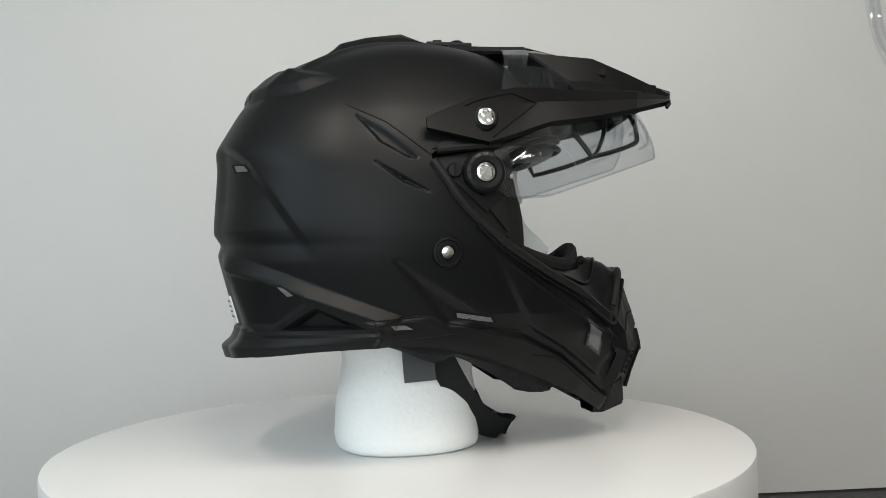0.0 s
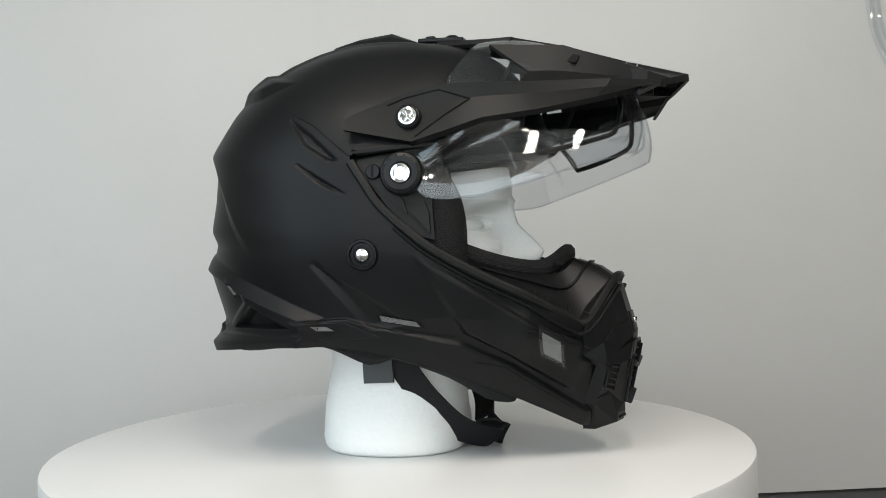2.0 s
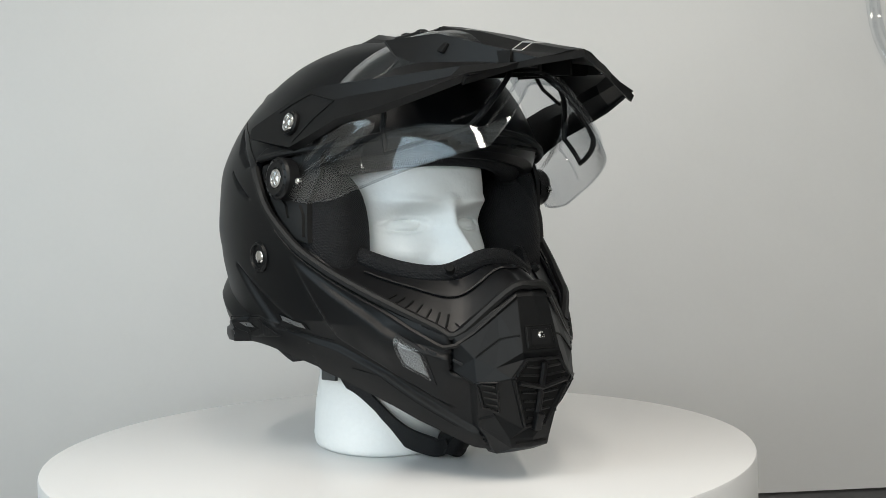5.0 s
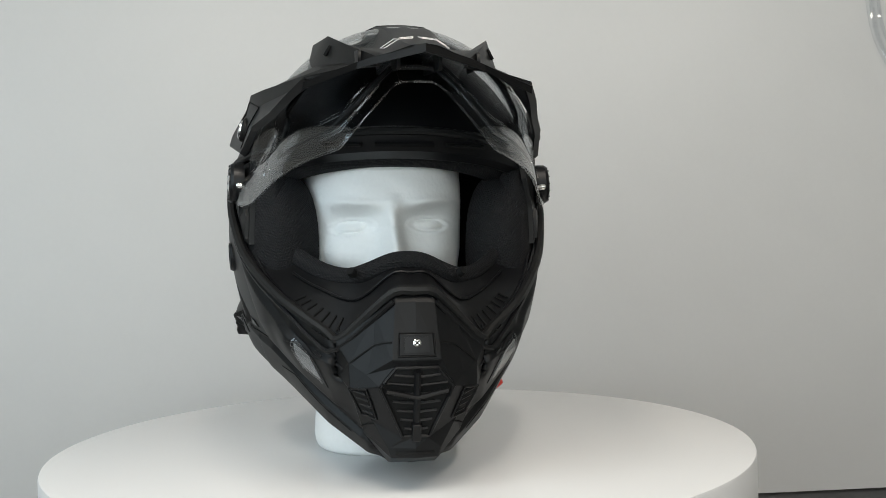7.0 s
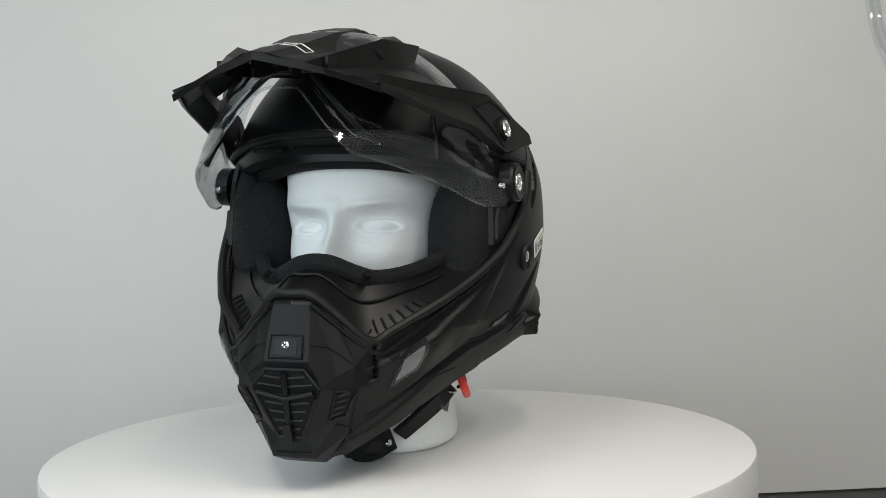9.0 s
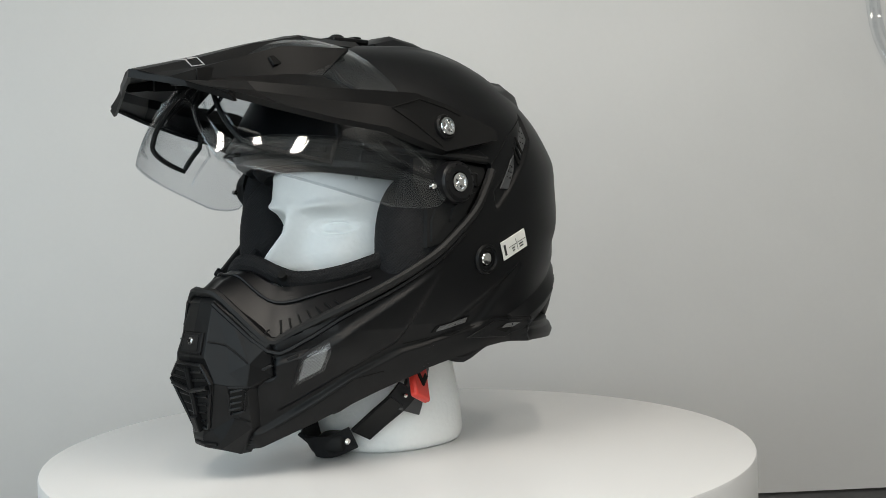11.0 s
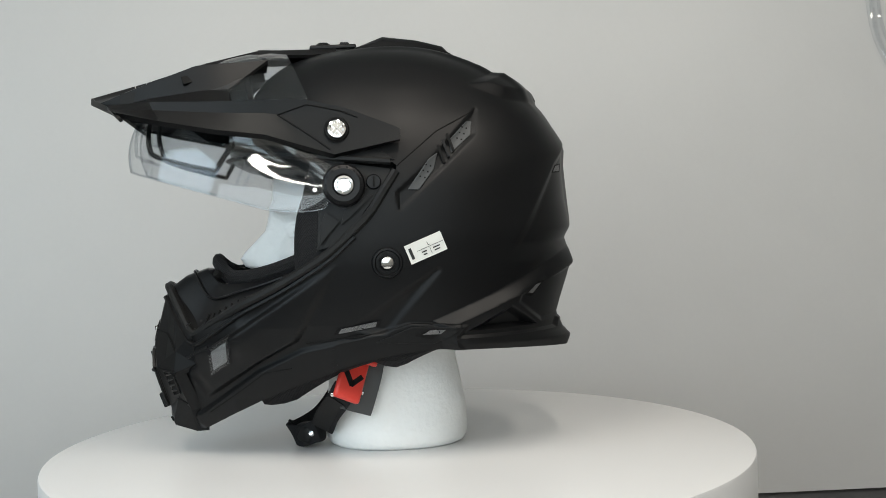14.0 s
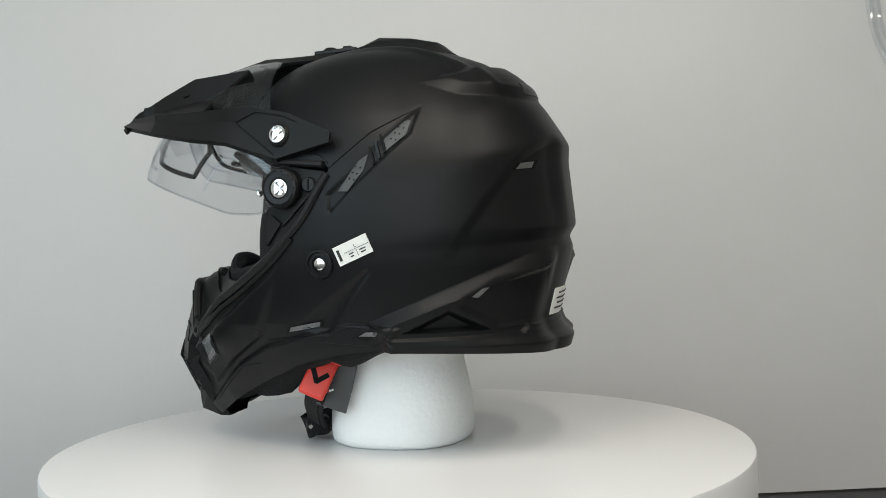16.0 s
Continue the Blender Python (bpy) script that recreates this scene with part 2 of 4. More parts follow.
def hull(levels, around):
    """The helmet's outer form: an array of rings of points."""
    at = np.linspace(0, LEVELS - 1, levels)
    fx, fz = ease(FRONT_X, at, 0.45), ease(FRONT_Z, at, 0.45)
    bx, bz = ease(BACK_X, at, 0.16), ease(BACK_Z, at, 0.16)
    w, wx, wz = ease(WIDE, at, 0.6), ease(WIDE_X, at, 0.6), ease(WIDE_Z, at, 0.6)
    nf, nb, g = ease(ROUND_F, at, 0.6), ease(ROUND_B, at, 0.6), ease(BEND, at, 0.6)
    for v in (fx, bx, w, wx):
        v[0] *= 0.0
    phi = np.linspace(0, 2 * np.pi, around, endpoint=False)
    c, s = np.cos(phi)[None], np.sin(phi)[None]
    n = np.where(c > 0, nf[:, None], nb[:, None])
    frac, lat = np.abs(c) ** (2 / n), np.abs(s) ** (2 / n)
    x = np.where(c > 0, wx[:, None] + (fx - wx)[:, None] * frac, wx[:, None] - (wx - bx)[:, None] * frac)
    y = w[:, None] * lat * np.sign(s)
    z = np.where(c > 0, wz[:, None] + (fz - wz)[:, None] * frac ** g[:, None], wz[:, None] + (bz - wz)[:, None] * frac ** 2)
    return np.stack([x, y, z], -1)


def inside(x, z, poly):
    """Signed distance to a polygon's edge, positive inside."""
    x, z = np.asarray(x, float), np.asarray(z, float)
    best = np.full(x.shape, 1e9)
    odd = np.zeros(x.shape, bool)
    for (ax, az), (bx, bz) in zip(poly, poly[1:] + poly[:1]):
        dx, dz = bx - ax, bz - az
        t = np.clip(((x - ax) * dx + (z - az) * dz) / (dx * dx + dz * dz + 1e-12), 0, 1)
        best = np.minimum(best, np.hypot(x - ax - t * dx, z - az - t * dz))
        odd ^= ((az > z) != (bz > z)) & (x < (bx - ax) * (z - az) / (bz - az + 1e-12) + ax)
    return np.where(odd, best, -best)


def ramp(d, width):
    t = np.clip(d / width + 0.5, 0, 1)
    return t * t * (3 - 2 * t)


def bevel(d, width):
    """A straight slope of a width, with crisp edges."""
    return np.clip(d / width + 0.5, 0, 1)


NL, NA = 360, 560
PLAIN = hull(NL, NA)


def facet_chin(g):
    """Planes the round chin into flat facets between upright ridges."""
    for row in g:
        zf = row[0, 2]
        if zf > .150:
            continue
        c1 = np.interp(zf, [.015, .033, .07, .09, .118, .142], [.0125, .014, .027, .030, .0165, .0140])
        c2 = np.interp(zf, [.015, .03, .05, .07, .09, .107, .142], [.020, .026, .038, .048, .054, .053, .050])
        knots = np.array([0.0, c1, c2, c2 + .032])
        half = [k for k in range(NA // 4)]
        ys = row[half, 1]
        xs, zs = row[half, 0].copy(), row[half, 2].copy()
        kx, kz = np.interp(knots, ys, xs), np.interp(knots, ys, zs)
        kx[0], kz[0] = kx[1] + .0025, kz[1]
        wgt = float(ramp(np.array(.146 - zf), .006))
        for k in half:
            if ys[k] < knots[3]:
                nx, nz = np.interp(ys[k], knots, kx), np.interp(ys[k], knots, kz)
                for m in ({k, NA - k} if k else {0}):
                    row[m, 0] += (nx - xs[k]) * wgt
                    row[m, 2] += (nz - zs[k]) * wgt




def narrow_chin(g):
    """Draws the sides of the chin bar in towards its pointed foot."""
    x, z = g[..., 0], g[..., 2]
    slim = np.interp(z, [.015, .030, .055, .085, .115], [.86, .86, .875, .935, 1.0])
    g[..., 1] *= 1 + (slim - 1) * ramp(x - .060, .075)
    # the cheek of the bar stands out again round the reflectors
    g[..., 1] *= 1 + .07 * np.exp(-((z - .103) / .014) ** 2) * ramp(x - .125, .035)


MASK_PTS = {
    "top": (.1930, .0, .1425), "top_side": (.1910, .0130, .1420), "brow": (.1985, .0, .1350), "brow_side": (.1970, .0140, .1345),
    "rim_mid": (.1845, .0335, .1240), "rim_low": (.1755, .0540, .1063), "ridge_up": (.1905, .0270, .1260), "ridge_mid": (.1950, .0290, .1045),
    "plate_low": (.2075, .0170, .0960), "plate_mid": (.2085, .0, .0960), "jaw_out": (.1880, .0455, .0920), "jaw_side": (.1715, .0520, .0820),
    "mouth_top": (.2075, .0, .0900), "mouth_corner": (.2065, .0145, .0905), "mouth_side": (.2055, .0262, .0775), "vent_out": (.1905, .0450, .0735),
    "vent_low": (.1885, .0290, .0520), "mouth_low": (.1965, .0100, .0410), "mouth_foot": (.1965, .0, .0410), "jaw_foot": (.1780, .0345, .0420),
    "lip_out": (.1935, .0185, .0330), "lip_top": (.1975, .0, .0330), "lip_low": (.1960, .0, .0260), "lip_side": (.1930, .0170, .0260),
    "foot": (.1760, .0, .0195), "foot_side": (.1750, .0168, .0195), "ridge_low": (.1975, .0340, .0850)}
MASK_FACES = [
    ("top", "brow", "brow_side", "top_side"), ("top_side", "brow_side", "ridge_up", "rim_mid"), ("rim_mid", "ridge_up", "jaw_out", "rim_low"),
    ("brow", "plate_mid", "plate_low", "brow_side"), ("brow_side", "plate_low", "ridge_mid", "ridge_up"), ("ridge_up", "ridge_mid", "jaw_out"),
    ("plate_mid", "mouth_top", "mouth_corner", "plate_low"), ("plate_low", "mouth_corner", "mouth_side", "ridge_low"), ("plate_low", "ridge_low", "ridge_mid"),
    ("ridge_mid", "ridge_low", "jaw_out"), ("ridge_low", "mouth_side", "vent_out"), ("ridge_low", "vent_out", "jaw_out"), ("rim_low", "jaw_out", "jaw_side"),
    ("jaw_out", "vent_out", "jaw_side"), ("mouth_top", "mouth_foot", "mouth_low", "mouth_side", "mouth_corner"), ("mouth_side", "mouth_low", "vent_low"), ("mouth_side", "vent_low", "vent_out"),
    ("vent_out", "vent_low", "jaw_foot"), ("mouth_low", "mouth_foot", "lip_top", "lip_out"), ("mouth_low", "lip_out", "vent_low"), ("vent_low", "lip_out", "jaw_foot"),
    ("lip_out", "lip_top", "lip_low", "lip_side"), ("lip_side", "lip_low", "foot", "foot_side"), ("lip_out", "lip_side", "foot_side", "jaw_foot")]


def mask_x(y, z):
    """How far forward the chin mask reaches at a place in the front view; -1 outside it."""
    y, z = np.abs(np.asarray(y, float)), np.asarray(z, float)
    best = np.full(np.broadcast(y, z).shape, -1.0)
    for names in MASK_FACES:
        q = [np.array(MASK_PTS[n]) for n in names]
        for a, b, c in zip([q[0]] * (len(q) - 2), q[1:-1], q[2:]):
            det = (b[1] - a[1]) * (c[2] - a[2]) - (c[1] - a[1]) * (b[2] - a[2])
            if abs(det) < 1e-10:
                continue
            u = ((y - a[1]) * (c[2] - a[2]) - (c[1] - a[1]) * (z - a[2])) / det
            v = ((b[1] - a[1]) * (z - a[2]) - (y - a[1]) * (b[2] - a[2])) / det
            hit = (u >= -.02) & (v >= -.02) & (u + v <= 1.02)
            best = np.where(hit, np.maximum(best, a[0] + u * (b[0] - a[0]) + v * (c[0] - a[0])), best)
    return best


def tuck_under_mask(g):
    before = g[..., 0].copy()
    m = mask_x(g[..., 1], g[..., 2])
    g[..., 0] = np.where((m > 0) & (g[..., 0] > .12), np.minimum(g[..., 0], m - .0035), g[..., 0])
    # the step round the mask is eased out over its surroundings
    moved = before - g[..., 0]
    eased = moved.copy()
    for _ in range(14):
        pad = np.pad(eased, ((1, 1), (0, 0)), mode="edge")
        mean = (pad[:-2] + pad[2:] + np.roll(eased, 1, 1) + np.roll(eased, -1, 1)) / 4
        eased = np.maximum(moved, mean)
    g[..., 0] = before - eased


narrow_chin(PLAIN)
facet_chin(PLAIN)
_left = PLAIN[::2, 1:NA // 2:2].reshape(-1, 3)
_front = PLAIN[NL * 2 // 5::2, np.r_[0:NA // 4:2, NA * 3 // 4:NA:2]].reshape(-1, 3)
_rear = PLAIN[::2, NA * 3 // 8:NA * 5 // 8:2].reshape(-1, 3)


def lean_on(pts, out, u, v, a, b):
    """The surface's height at (a, b), from a plane through the nearest of its points."""
    d = (pts[:, u] - a) ** 2 + (pts[:, v] - b) ** 2
    k = np.argpartition(d, 10)[:10]
    w = 1 / (d[k] + 2e-6)
    m = np.c_[np.ones(10), pts[k, u] - a, pts[k, v] - b]
    n = m.T * w
    return float(np.linalg.solve(n @ m + np.diag([0, 1e-2, 1e-2]), n @ pts[k, out])[0])


def side_y(x, z):
    """Half the helmet's width at a place in its side view."""
    return lean_on(_left, 1, 0, 2, x, z)


def front_x(y, z):
    """How far the helmet reaches forward at a place in its front view."""
    return max(lean_on(_front, 0, 1, 2, y, z), float(mask_x(y, z)))


def rear_x(y, z):
    return lean_on(_rear, 0, 1, 2, y, z)


EYEPORT = [(.012, .2395), (.013, .232), (.036, .198), (.063, .173), (.099, .150), (.135, .130), (.160, .113), (.174, .106), (.194, .142), (.30, .142), (.30, .258), (.137, .258), (.090, .248), (.043, .2435)]


def build_shell():
    g = PLAIN.copy()
    du = np.roll(g, -1, 1) - np.roll(g, 1, 1)
    dv = np.gradient(g, axis=0)
    nrm = np.cross(du, dv)
    nrm /= np.linalg.norm(nrm, axis=-1, keepdims=True) + 1e-12
    level = np.clip((.150 - g[..., 2]) / .02, 0, 1) * (g[..., 0] < .06)
    nrm[..., 2] *= 1 - level
    nrm /= np.linalg.norm(nrm, axis=-1, keepdims=True) + 1e-12
    centre = np.array([0, 0, .2])
    nrm *= np.sign((nrm * (g - centre)).sum(-1, keepdims=True))
    x, y, z = g[..., 0], np.abs(g[..., 1]), g[..., 2]
    right = g[..., 1] < 0
    lift = np.zeros(x.shape)
    side = ramp(y - .045, .03)
    # flared lower rear flank under a bright bevel band
    flare = [(-.30, .230), (-.146, .1715), (-.118, .1600), (-.061, .1360), (-.013, .1170), (-.020, .105), (-.036, .02), (-.30, .02)]
    lift += .0090 * bevel(inside(x, z, flare) - .0050, .0090) * side
    # sunken triangle in the flank
    lift -= .0064 * bevel(inside(x, z, [(-.0405, .1085), (-.0745, .1255), (-.0985, .1080)]) - .0015, .0034) * side
    # hollow round the rear vent
    lift -= .0024 * bevel(inside(x, z, [(-.082, .128), (-.084, .1345), (-.108, .1480), (-.140, .1560), (-.136, .1125), (-.104, .1110)]), .004) * side
    # moulded foot that steps out along the rear rim
    lift += .0026 * bevel(inside(x, z, [(-.20, .1075), (-.1200, .1100), (-.1165, .1035), (-.030, .1040), (-.030, .02), (-.20, .02)]), .0024) * ramp(-.03 - x, .02)
    # lower rail along the rim
    lift += .0022 * ramp(inside(x, z, [(-.039, .1125), (.004, .1155), (.028, .108), (.085, .096), (.1206, .0775), (.168, .040), (.215, .032), (.215, .0), (-.10, .02), (-.030, .101)]), .0038) * np.maximum(side, ramp(y - .024, .008) * ramp(x - .10, .03)) * (1 + .8 * ramp(x - .06, .06))
    # ridge that runs from the cheek down to the chin
    lift += .0045 * ramp(inside(x, z, [(.060, .162), (.105, .132), (.150, .101), (.215, .080), (.215, .038), (.165, .052), (.12, .086), (.09, .104)]), .0045) * ramp(x - .075, .06) * ramp(y - .046, .012)
    # slash below the snap
    lift -= .0034 * ramp(inside(x, z, [(-.018, .157), (.022, .1085), (.046, .1125)]), .0072) * side
    # slanting recess behind the visor pivot, on the left flank only
    lift -= (~right) * .0022 * ramp(inside(x, z, [(-.056, .283), (-.052, .262), (.011, .203), (.012, .217), (-.010, .236)]), .003) * side
    # two cut grooves on the right flank
    for cutline in ([(-.0420, .2700), (-.0220, .2560), (.0005, .2362), (-.0045, .2360), (-.0260, .2490)], [(-.0310, .2335), (.0075, .2098), (-.0110, .2178)]):
        lift -= right * .0030 * ramp(inside(x, z, cutline), .0034) * side
    # flat rear panel behind a slanting crease
    lift -= .0042 * bevel(inside(x, z, [(-.0860, .1790), (-.1255, .2385), (-.150, .262), (-.20, .27), (-.20, .10), (-.033, .10)]) - .002, .0070) * ramp(y - .03, .03) * np.clip((z - .160) / .05, 0, 1)
    # crown ridges beside the top vent
    crown = np.exp(-((y - .036 - .25 * np.clip(-.03 - x, 0, 1)) / .007) ** 2) * ramp(.03 - x, .05) * ramp(x + .105, .04) * (z > .28)
    lift += .0022 * crown
    # rear spoiler
    spoil = inside(x, z, [(-.050, .304), (-.098, .322), (-.160, .318), (-.160, .290), (-.118, .291), (-.082, .293)])
    lift += .0048 * bevel(spoil - .003, .007) * ramp(-.06 - x, .06)
    lift *= ramp(np.arange(len(g))[:, None] - 6, 4)
    g = g + nrm * lift[..., None]
    tuck_under_mask(g)
    cut = inside(g[..., 0], g[..., 2], EYEPORT)
    global _left, _front, _rear
    _left = g[::2, 1:NA // 2:2].reshape(-1, 3)
    _front = g[NL * 2 // 5::2, np.r_[0:NA // 4:2, NA * 3 // 4:NA:2]].reshape(-1, 3)
    _rear = g[::2, NA * 3 // 8:NA * 5 // 8:2].reshape(-1, 3)
    bm = bmesh.new()
    n = g.shape[1]
    vs = [[bm.verts.new(q) for q in row] for row in g[1:]]
    top_v = bm.verts.new(g[0].mean(0))
    for k in range(n):
        bm.faces.new((top_v, vs[0][k], vs[0][(k + 1) % n]))
    for j in range(len(vs) - 1):
        for k in range(n):
            i = (k + 1) % n
            if cut[j + 1, k] + cut[j + 1, i] + cut[j + 2, k] + cut[j + 2, i] < 0:
                bm.faces.new((vs[j][k], vs[j][i], vs[j + 1][i], vs[j + 1][k]))
    bmesh.ops.delete(bm, geom=[v for v in bm.verts if not v.link_faces], context="VERTS")
    ob = part("shell", bm, MATTE, helmet, "matte black moulded outer shell", solid=0.005)
    return ob


shell = build_shell()


def mirrored(points):
    """Both halves of a line that starts on the middle plane."""
    return [(x, -y, z) for x, y, z in points[:0:-1]] + list(points)


# rubber bead round the eye opening
def bead_line():
    lower = [(.1955, 0, .1425), (.1935, .014, .1415), (.184, .033, .124), (.1735, .051, .107), (.162, .0605, .1125)]
    lower += [(x, side_y(x, z) + .0005, z) for x, z in ((.135, .1305), (.117, .140), (.099, .150), (.081, .161), (.063, .1735), (.036, .1985), (.022, .219), (.0125, .2335))]
    upper = [(x, side_y(x, z) + .0005, z) for x, z in ((.016, .241), (.043, .2435), (.070, .246), (.095, .249), (.118, .254))] + [(.1385, 0.028, .258), (.141, 0, .2585)]
    return lower, upper


LOW, HIGH = bead_line()
loop = spline(mirrored(LOW), 3)
part("eyeport_bead", tube_bm(loop, .0036, sides=8), RUBBER, helmet, "black rubber bead")
ridge = [(.1975, .0150, .1350), (.1765, .0530, .1005)] + [(x, side_y(x, z) + .0012, z) for x, z in ((.160, .1060), (.135, .1235), (.117, .1335), (.099, .1435), (.081, .155), (.063, .1675), (.045, .184))]
for s in (-1, 1):
    part("eyeport_rim", tube_bm(spline([(x, s * y, z) for x, y, z in ridge], 3), .0019, sides=6), MATTE, helmet)
part("brow_bead", tube_bm(spline(mirrored([(x, y, z) for x, y, z in HIGH[::-1]]), 3), .003, sides=8), RUBBER, helmet)

# inside: foam liner, cheek pads, brow pad
def build_liner():
    g = hull(60, 120)
    g = np.array([0, 0, .2]) + (g - np.array([0, 0, .2])) * np.array([.91, .90, .92])
    bm = bmesh.new()
    vs = [[bm.verts.new(q) for q in row] for row in g[1:]]
    n = 120
    for j in range(len(vs) - 1):
        for k in range(n):
            i = (k + 1) % n
            q = (g[j + 1, k] + g[j + 2, i]) / 2
            if q[0] > .060 and q[2] < .242:
                continue
            bm.faces.new((vs[j][k], vs[j][i], vs[j + 1][i], vs[j + 1][k]))
    bmesh.ops.delete(bm, geom=[v for v in bm.verts if not v.link_faces], context="VERTS")
    return part("liner", bm, LINER, helmet, "black foam liner", solid=.004)


build_liner()


def pad_bm(at, size, power=3.0, turn=0.0, wave=0.0):
    """A plump cushion: a rounded block."""
    bm = bmesh.new()
    bmesh.ops.create_uvsphere(bm, u_segments=36, v_segments=20, radius=1)
    for v in bm.verts:
        q = v.co
        k = (abs(q.x) ** power + abs(q.y) ** power + abs(q.z) ** power) ** (-1 / power)
        q = q * k
        v.co = Vector((q.x * size[0], q.y * size[1], q.z * size[2]))
    bmesh.ops.transform(bm, matrix=Matrix.Translation(at) @ Matrix.Rotation(turn, 4, "Z"), verts=bm.verts[:])
    return bm


for s in (-1, 1):
    part("cheek_pad", pad_bm((.054, s * .090, .170), (.036, .027, .062), 2.5, s * -.35), FABRIC, helmet, "black mesh fabric cheek pad")
    part("temple_pad", pad_bm((.056, s * .103, .188), (.030, .014, .056), 2.6, s * -.45), FABRIC, helmet)
part("brow_pad", tube_bm(spline(mirrored([(.108, 0, .246), (.104, .03, .245), (.088, .06, .241), (.06, .085, .236), (.03, .1, .232)]), 5), .012, sides=12), FABRIC, helmet, "padded black brow liner")
brow = grid_bm([[(x + .0, y, z) for x, y, z in spline(mirrored([(a, 0, b), (a - .006, .035, b - .001), (a - .027, .072, b - .004), (a - .068, .106, b - .010), (a - .09, .115, b - .012)]), 6)] for a, b in ((.142, .262), (.140, .252), (.136, .244), (.126, .239), (.112, .240))])
part("brow_vent_bar", brow, TRIM, helmet, "black brow moulding with vents", solid=.002)
for y0, y1 in ((-.022, .022), (-.062, -.032), (.032, .062)):
    q = [(.1415 - 3.9 * y * y, y, .2485) for y in np.linspace(y0, y1, 7)]
    part("brow_vent", tube_bm(q, .0032, sides=6, flat=.6), DARK, helmet)

# neck roll closing the lower rim
rim = PLAIN[-1]
rows = [[(-.01 + (q[0] + .01) * a, q[1] * a, q[2] + (dz if dz > 0 else dz * min(1, max(.12, (q[0] + .03) / .04)) * (1 if q[0] < .02 else max(.25, 1 - (q[0] - .02) / .02)))) for q in rim[::5] if q[0] < .135] for a, dz in ((.955, .018), (.94, .004), (.915, -.006), (.87, -.012), (.80, -.012), (.72, -.004), (.66, .012), (.62, .035))]
part("neck_roll", grid_bm(rows), FABRIC, helmet, "quilted black fabric neck roll")

# breath guard and chin interior
def guard_rows():
    outer = spline([(.194, 0, .1405), (.1915, .014, .139), (.171, .050, .106), (.135, .0815, .127), (.099, .101, .146), (.066, .1135, .168)], 6)
    mid = spline([(.181, 0, .150), (.179, .013, .149), (.163, .042, .123), (.135, .068, .134), (.100, .088, .148), (.068, .104, .166)], 6)
    inner = spline([(.163, 0, .1575), (.161, .014, .1560), (.150, .034, .1460), (.125, .056, .148), (.097, .074, .155), (.068, .092, .168)], 6)
    deep = spline([(.150, 0, .1555), (.148, .014, .1540), (.138, .030, .142), (.115, .048, .140), (.09, .066, .145), (.064, .085, .155)], 6)
    return [mirrored(q) for q in ([tuple(v) for v in outer], [tuple(v) for v in mid], [tuple(v) for v in inner], [tuple(v) for v in deep])]


GUARD = guard_rows()
part("chin_inner", grid_bm(GUARD), TRIM, helmet, "black inner chin moulding", solid=.003)
part("breath_guard", tube_bm(spline(mirrored([(.153, 0, .1625), (.152, .012, .1610), (.146, .028, .1540), (.137, .041, .1500), (.118, .057, .1525), (.095, .072, .160), (.068, .088, .172)]), 5), .0055, sides=10, flat=1.3), FABRIC, helmet, "soft black breath guard edge")
for s in (-1, 1):
    mid_at = len(GUARD[0]) // 2
    for k in range(7):
        n = mid_at + s * (13 + k)
        u, v = Vector(GUARD[0][n]), Vector(GUARD[1][n])
        part("louvre", tube_bm([u.lerp(v, f) + Vector((.0003, 0, .0006)) for f in (.34, .50, .70, .90)], .0009, sides=6), DARK, helmet)
    part("guard_clip", lathe([(0, .0016), (.003, .0014), (.0036, 0), (.0036, -.003)], 16, facing((.153, s * .041, .1545), (.6, s * .5, .5))), DARK, helmet)

for a, b, f in ((0, 1, .10), (1, 2, .45)):
    q = [tuple(Vector(u).lerp(Vector(v), f) + Vector((.0008, 0, .0012))) for u, v in zip(GUARD[a], GUARD[b])]
    part("chin_rib", tube_bm(q[6:-6] if a else q, .0011 if a else .0015, sides=6), TRIM, helmet)

# ---- the visor ----
PIVOT = Vector((.052, 0, .2235))


def visor_point(y, a, inset=0.0):
    wide = float(np.interp(a, [-20, 5, 25, 70], [.1305, .127, .1175, .114]))
    y = y * wide / .1318
    v = abs(y) / wide
    # a curved front between two flat side wings that fold away at a crease
    rr = (1 - (v / .888) ** 2) ** .5 if v < .805 else .422 * max(1 - v, 0) / .195
    high = min(max((a - 22) / 14, 0), 1)
    rr = rr * (1 - high) + max(1 - v * v, 0) ** .5 * high
    r = (.194 - .001 * a) * rr - inset
    return (PIVOT.x + r * math.cos(radians(a)), y * (1 - inset * 3), PIVOT.z + r * math.sin(radians(a)))


def visor_low(y):
    if abs(y) < .056:
        return float(np.interp(abs(y), [0, .015, .056], [21, 21, 5.2]))
    a = 0.0
    for _ in range(25):
        x, _, z = visor_point(y, a)
        aim = float(np.interp(x, [.052, .062, .080, .107, .222], [.2100, .2065, .2035, .2050, .2400]))
        a += max(-4, min(4, 0.6 * math.degrees((aim - z) / max(x - PIVOT.x, .012))))
    return max(a, -48.0)


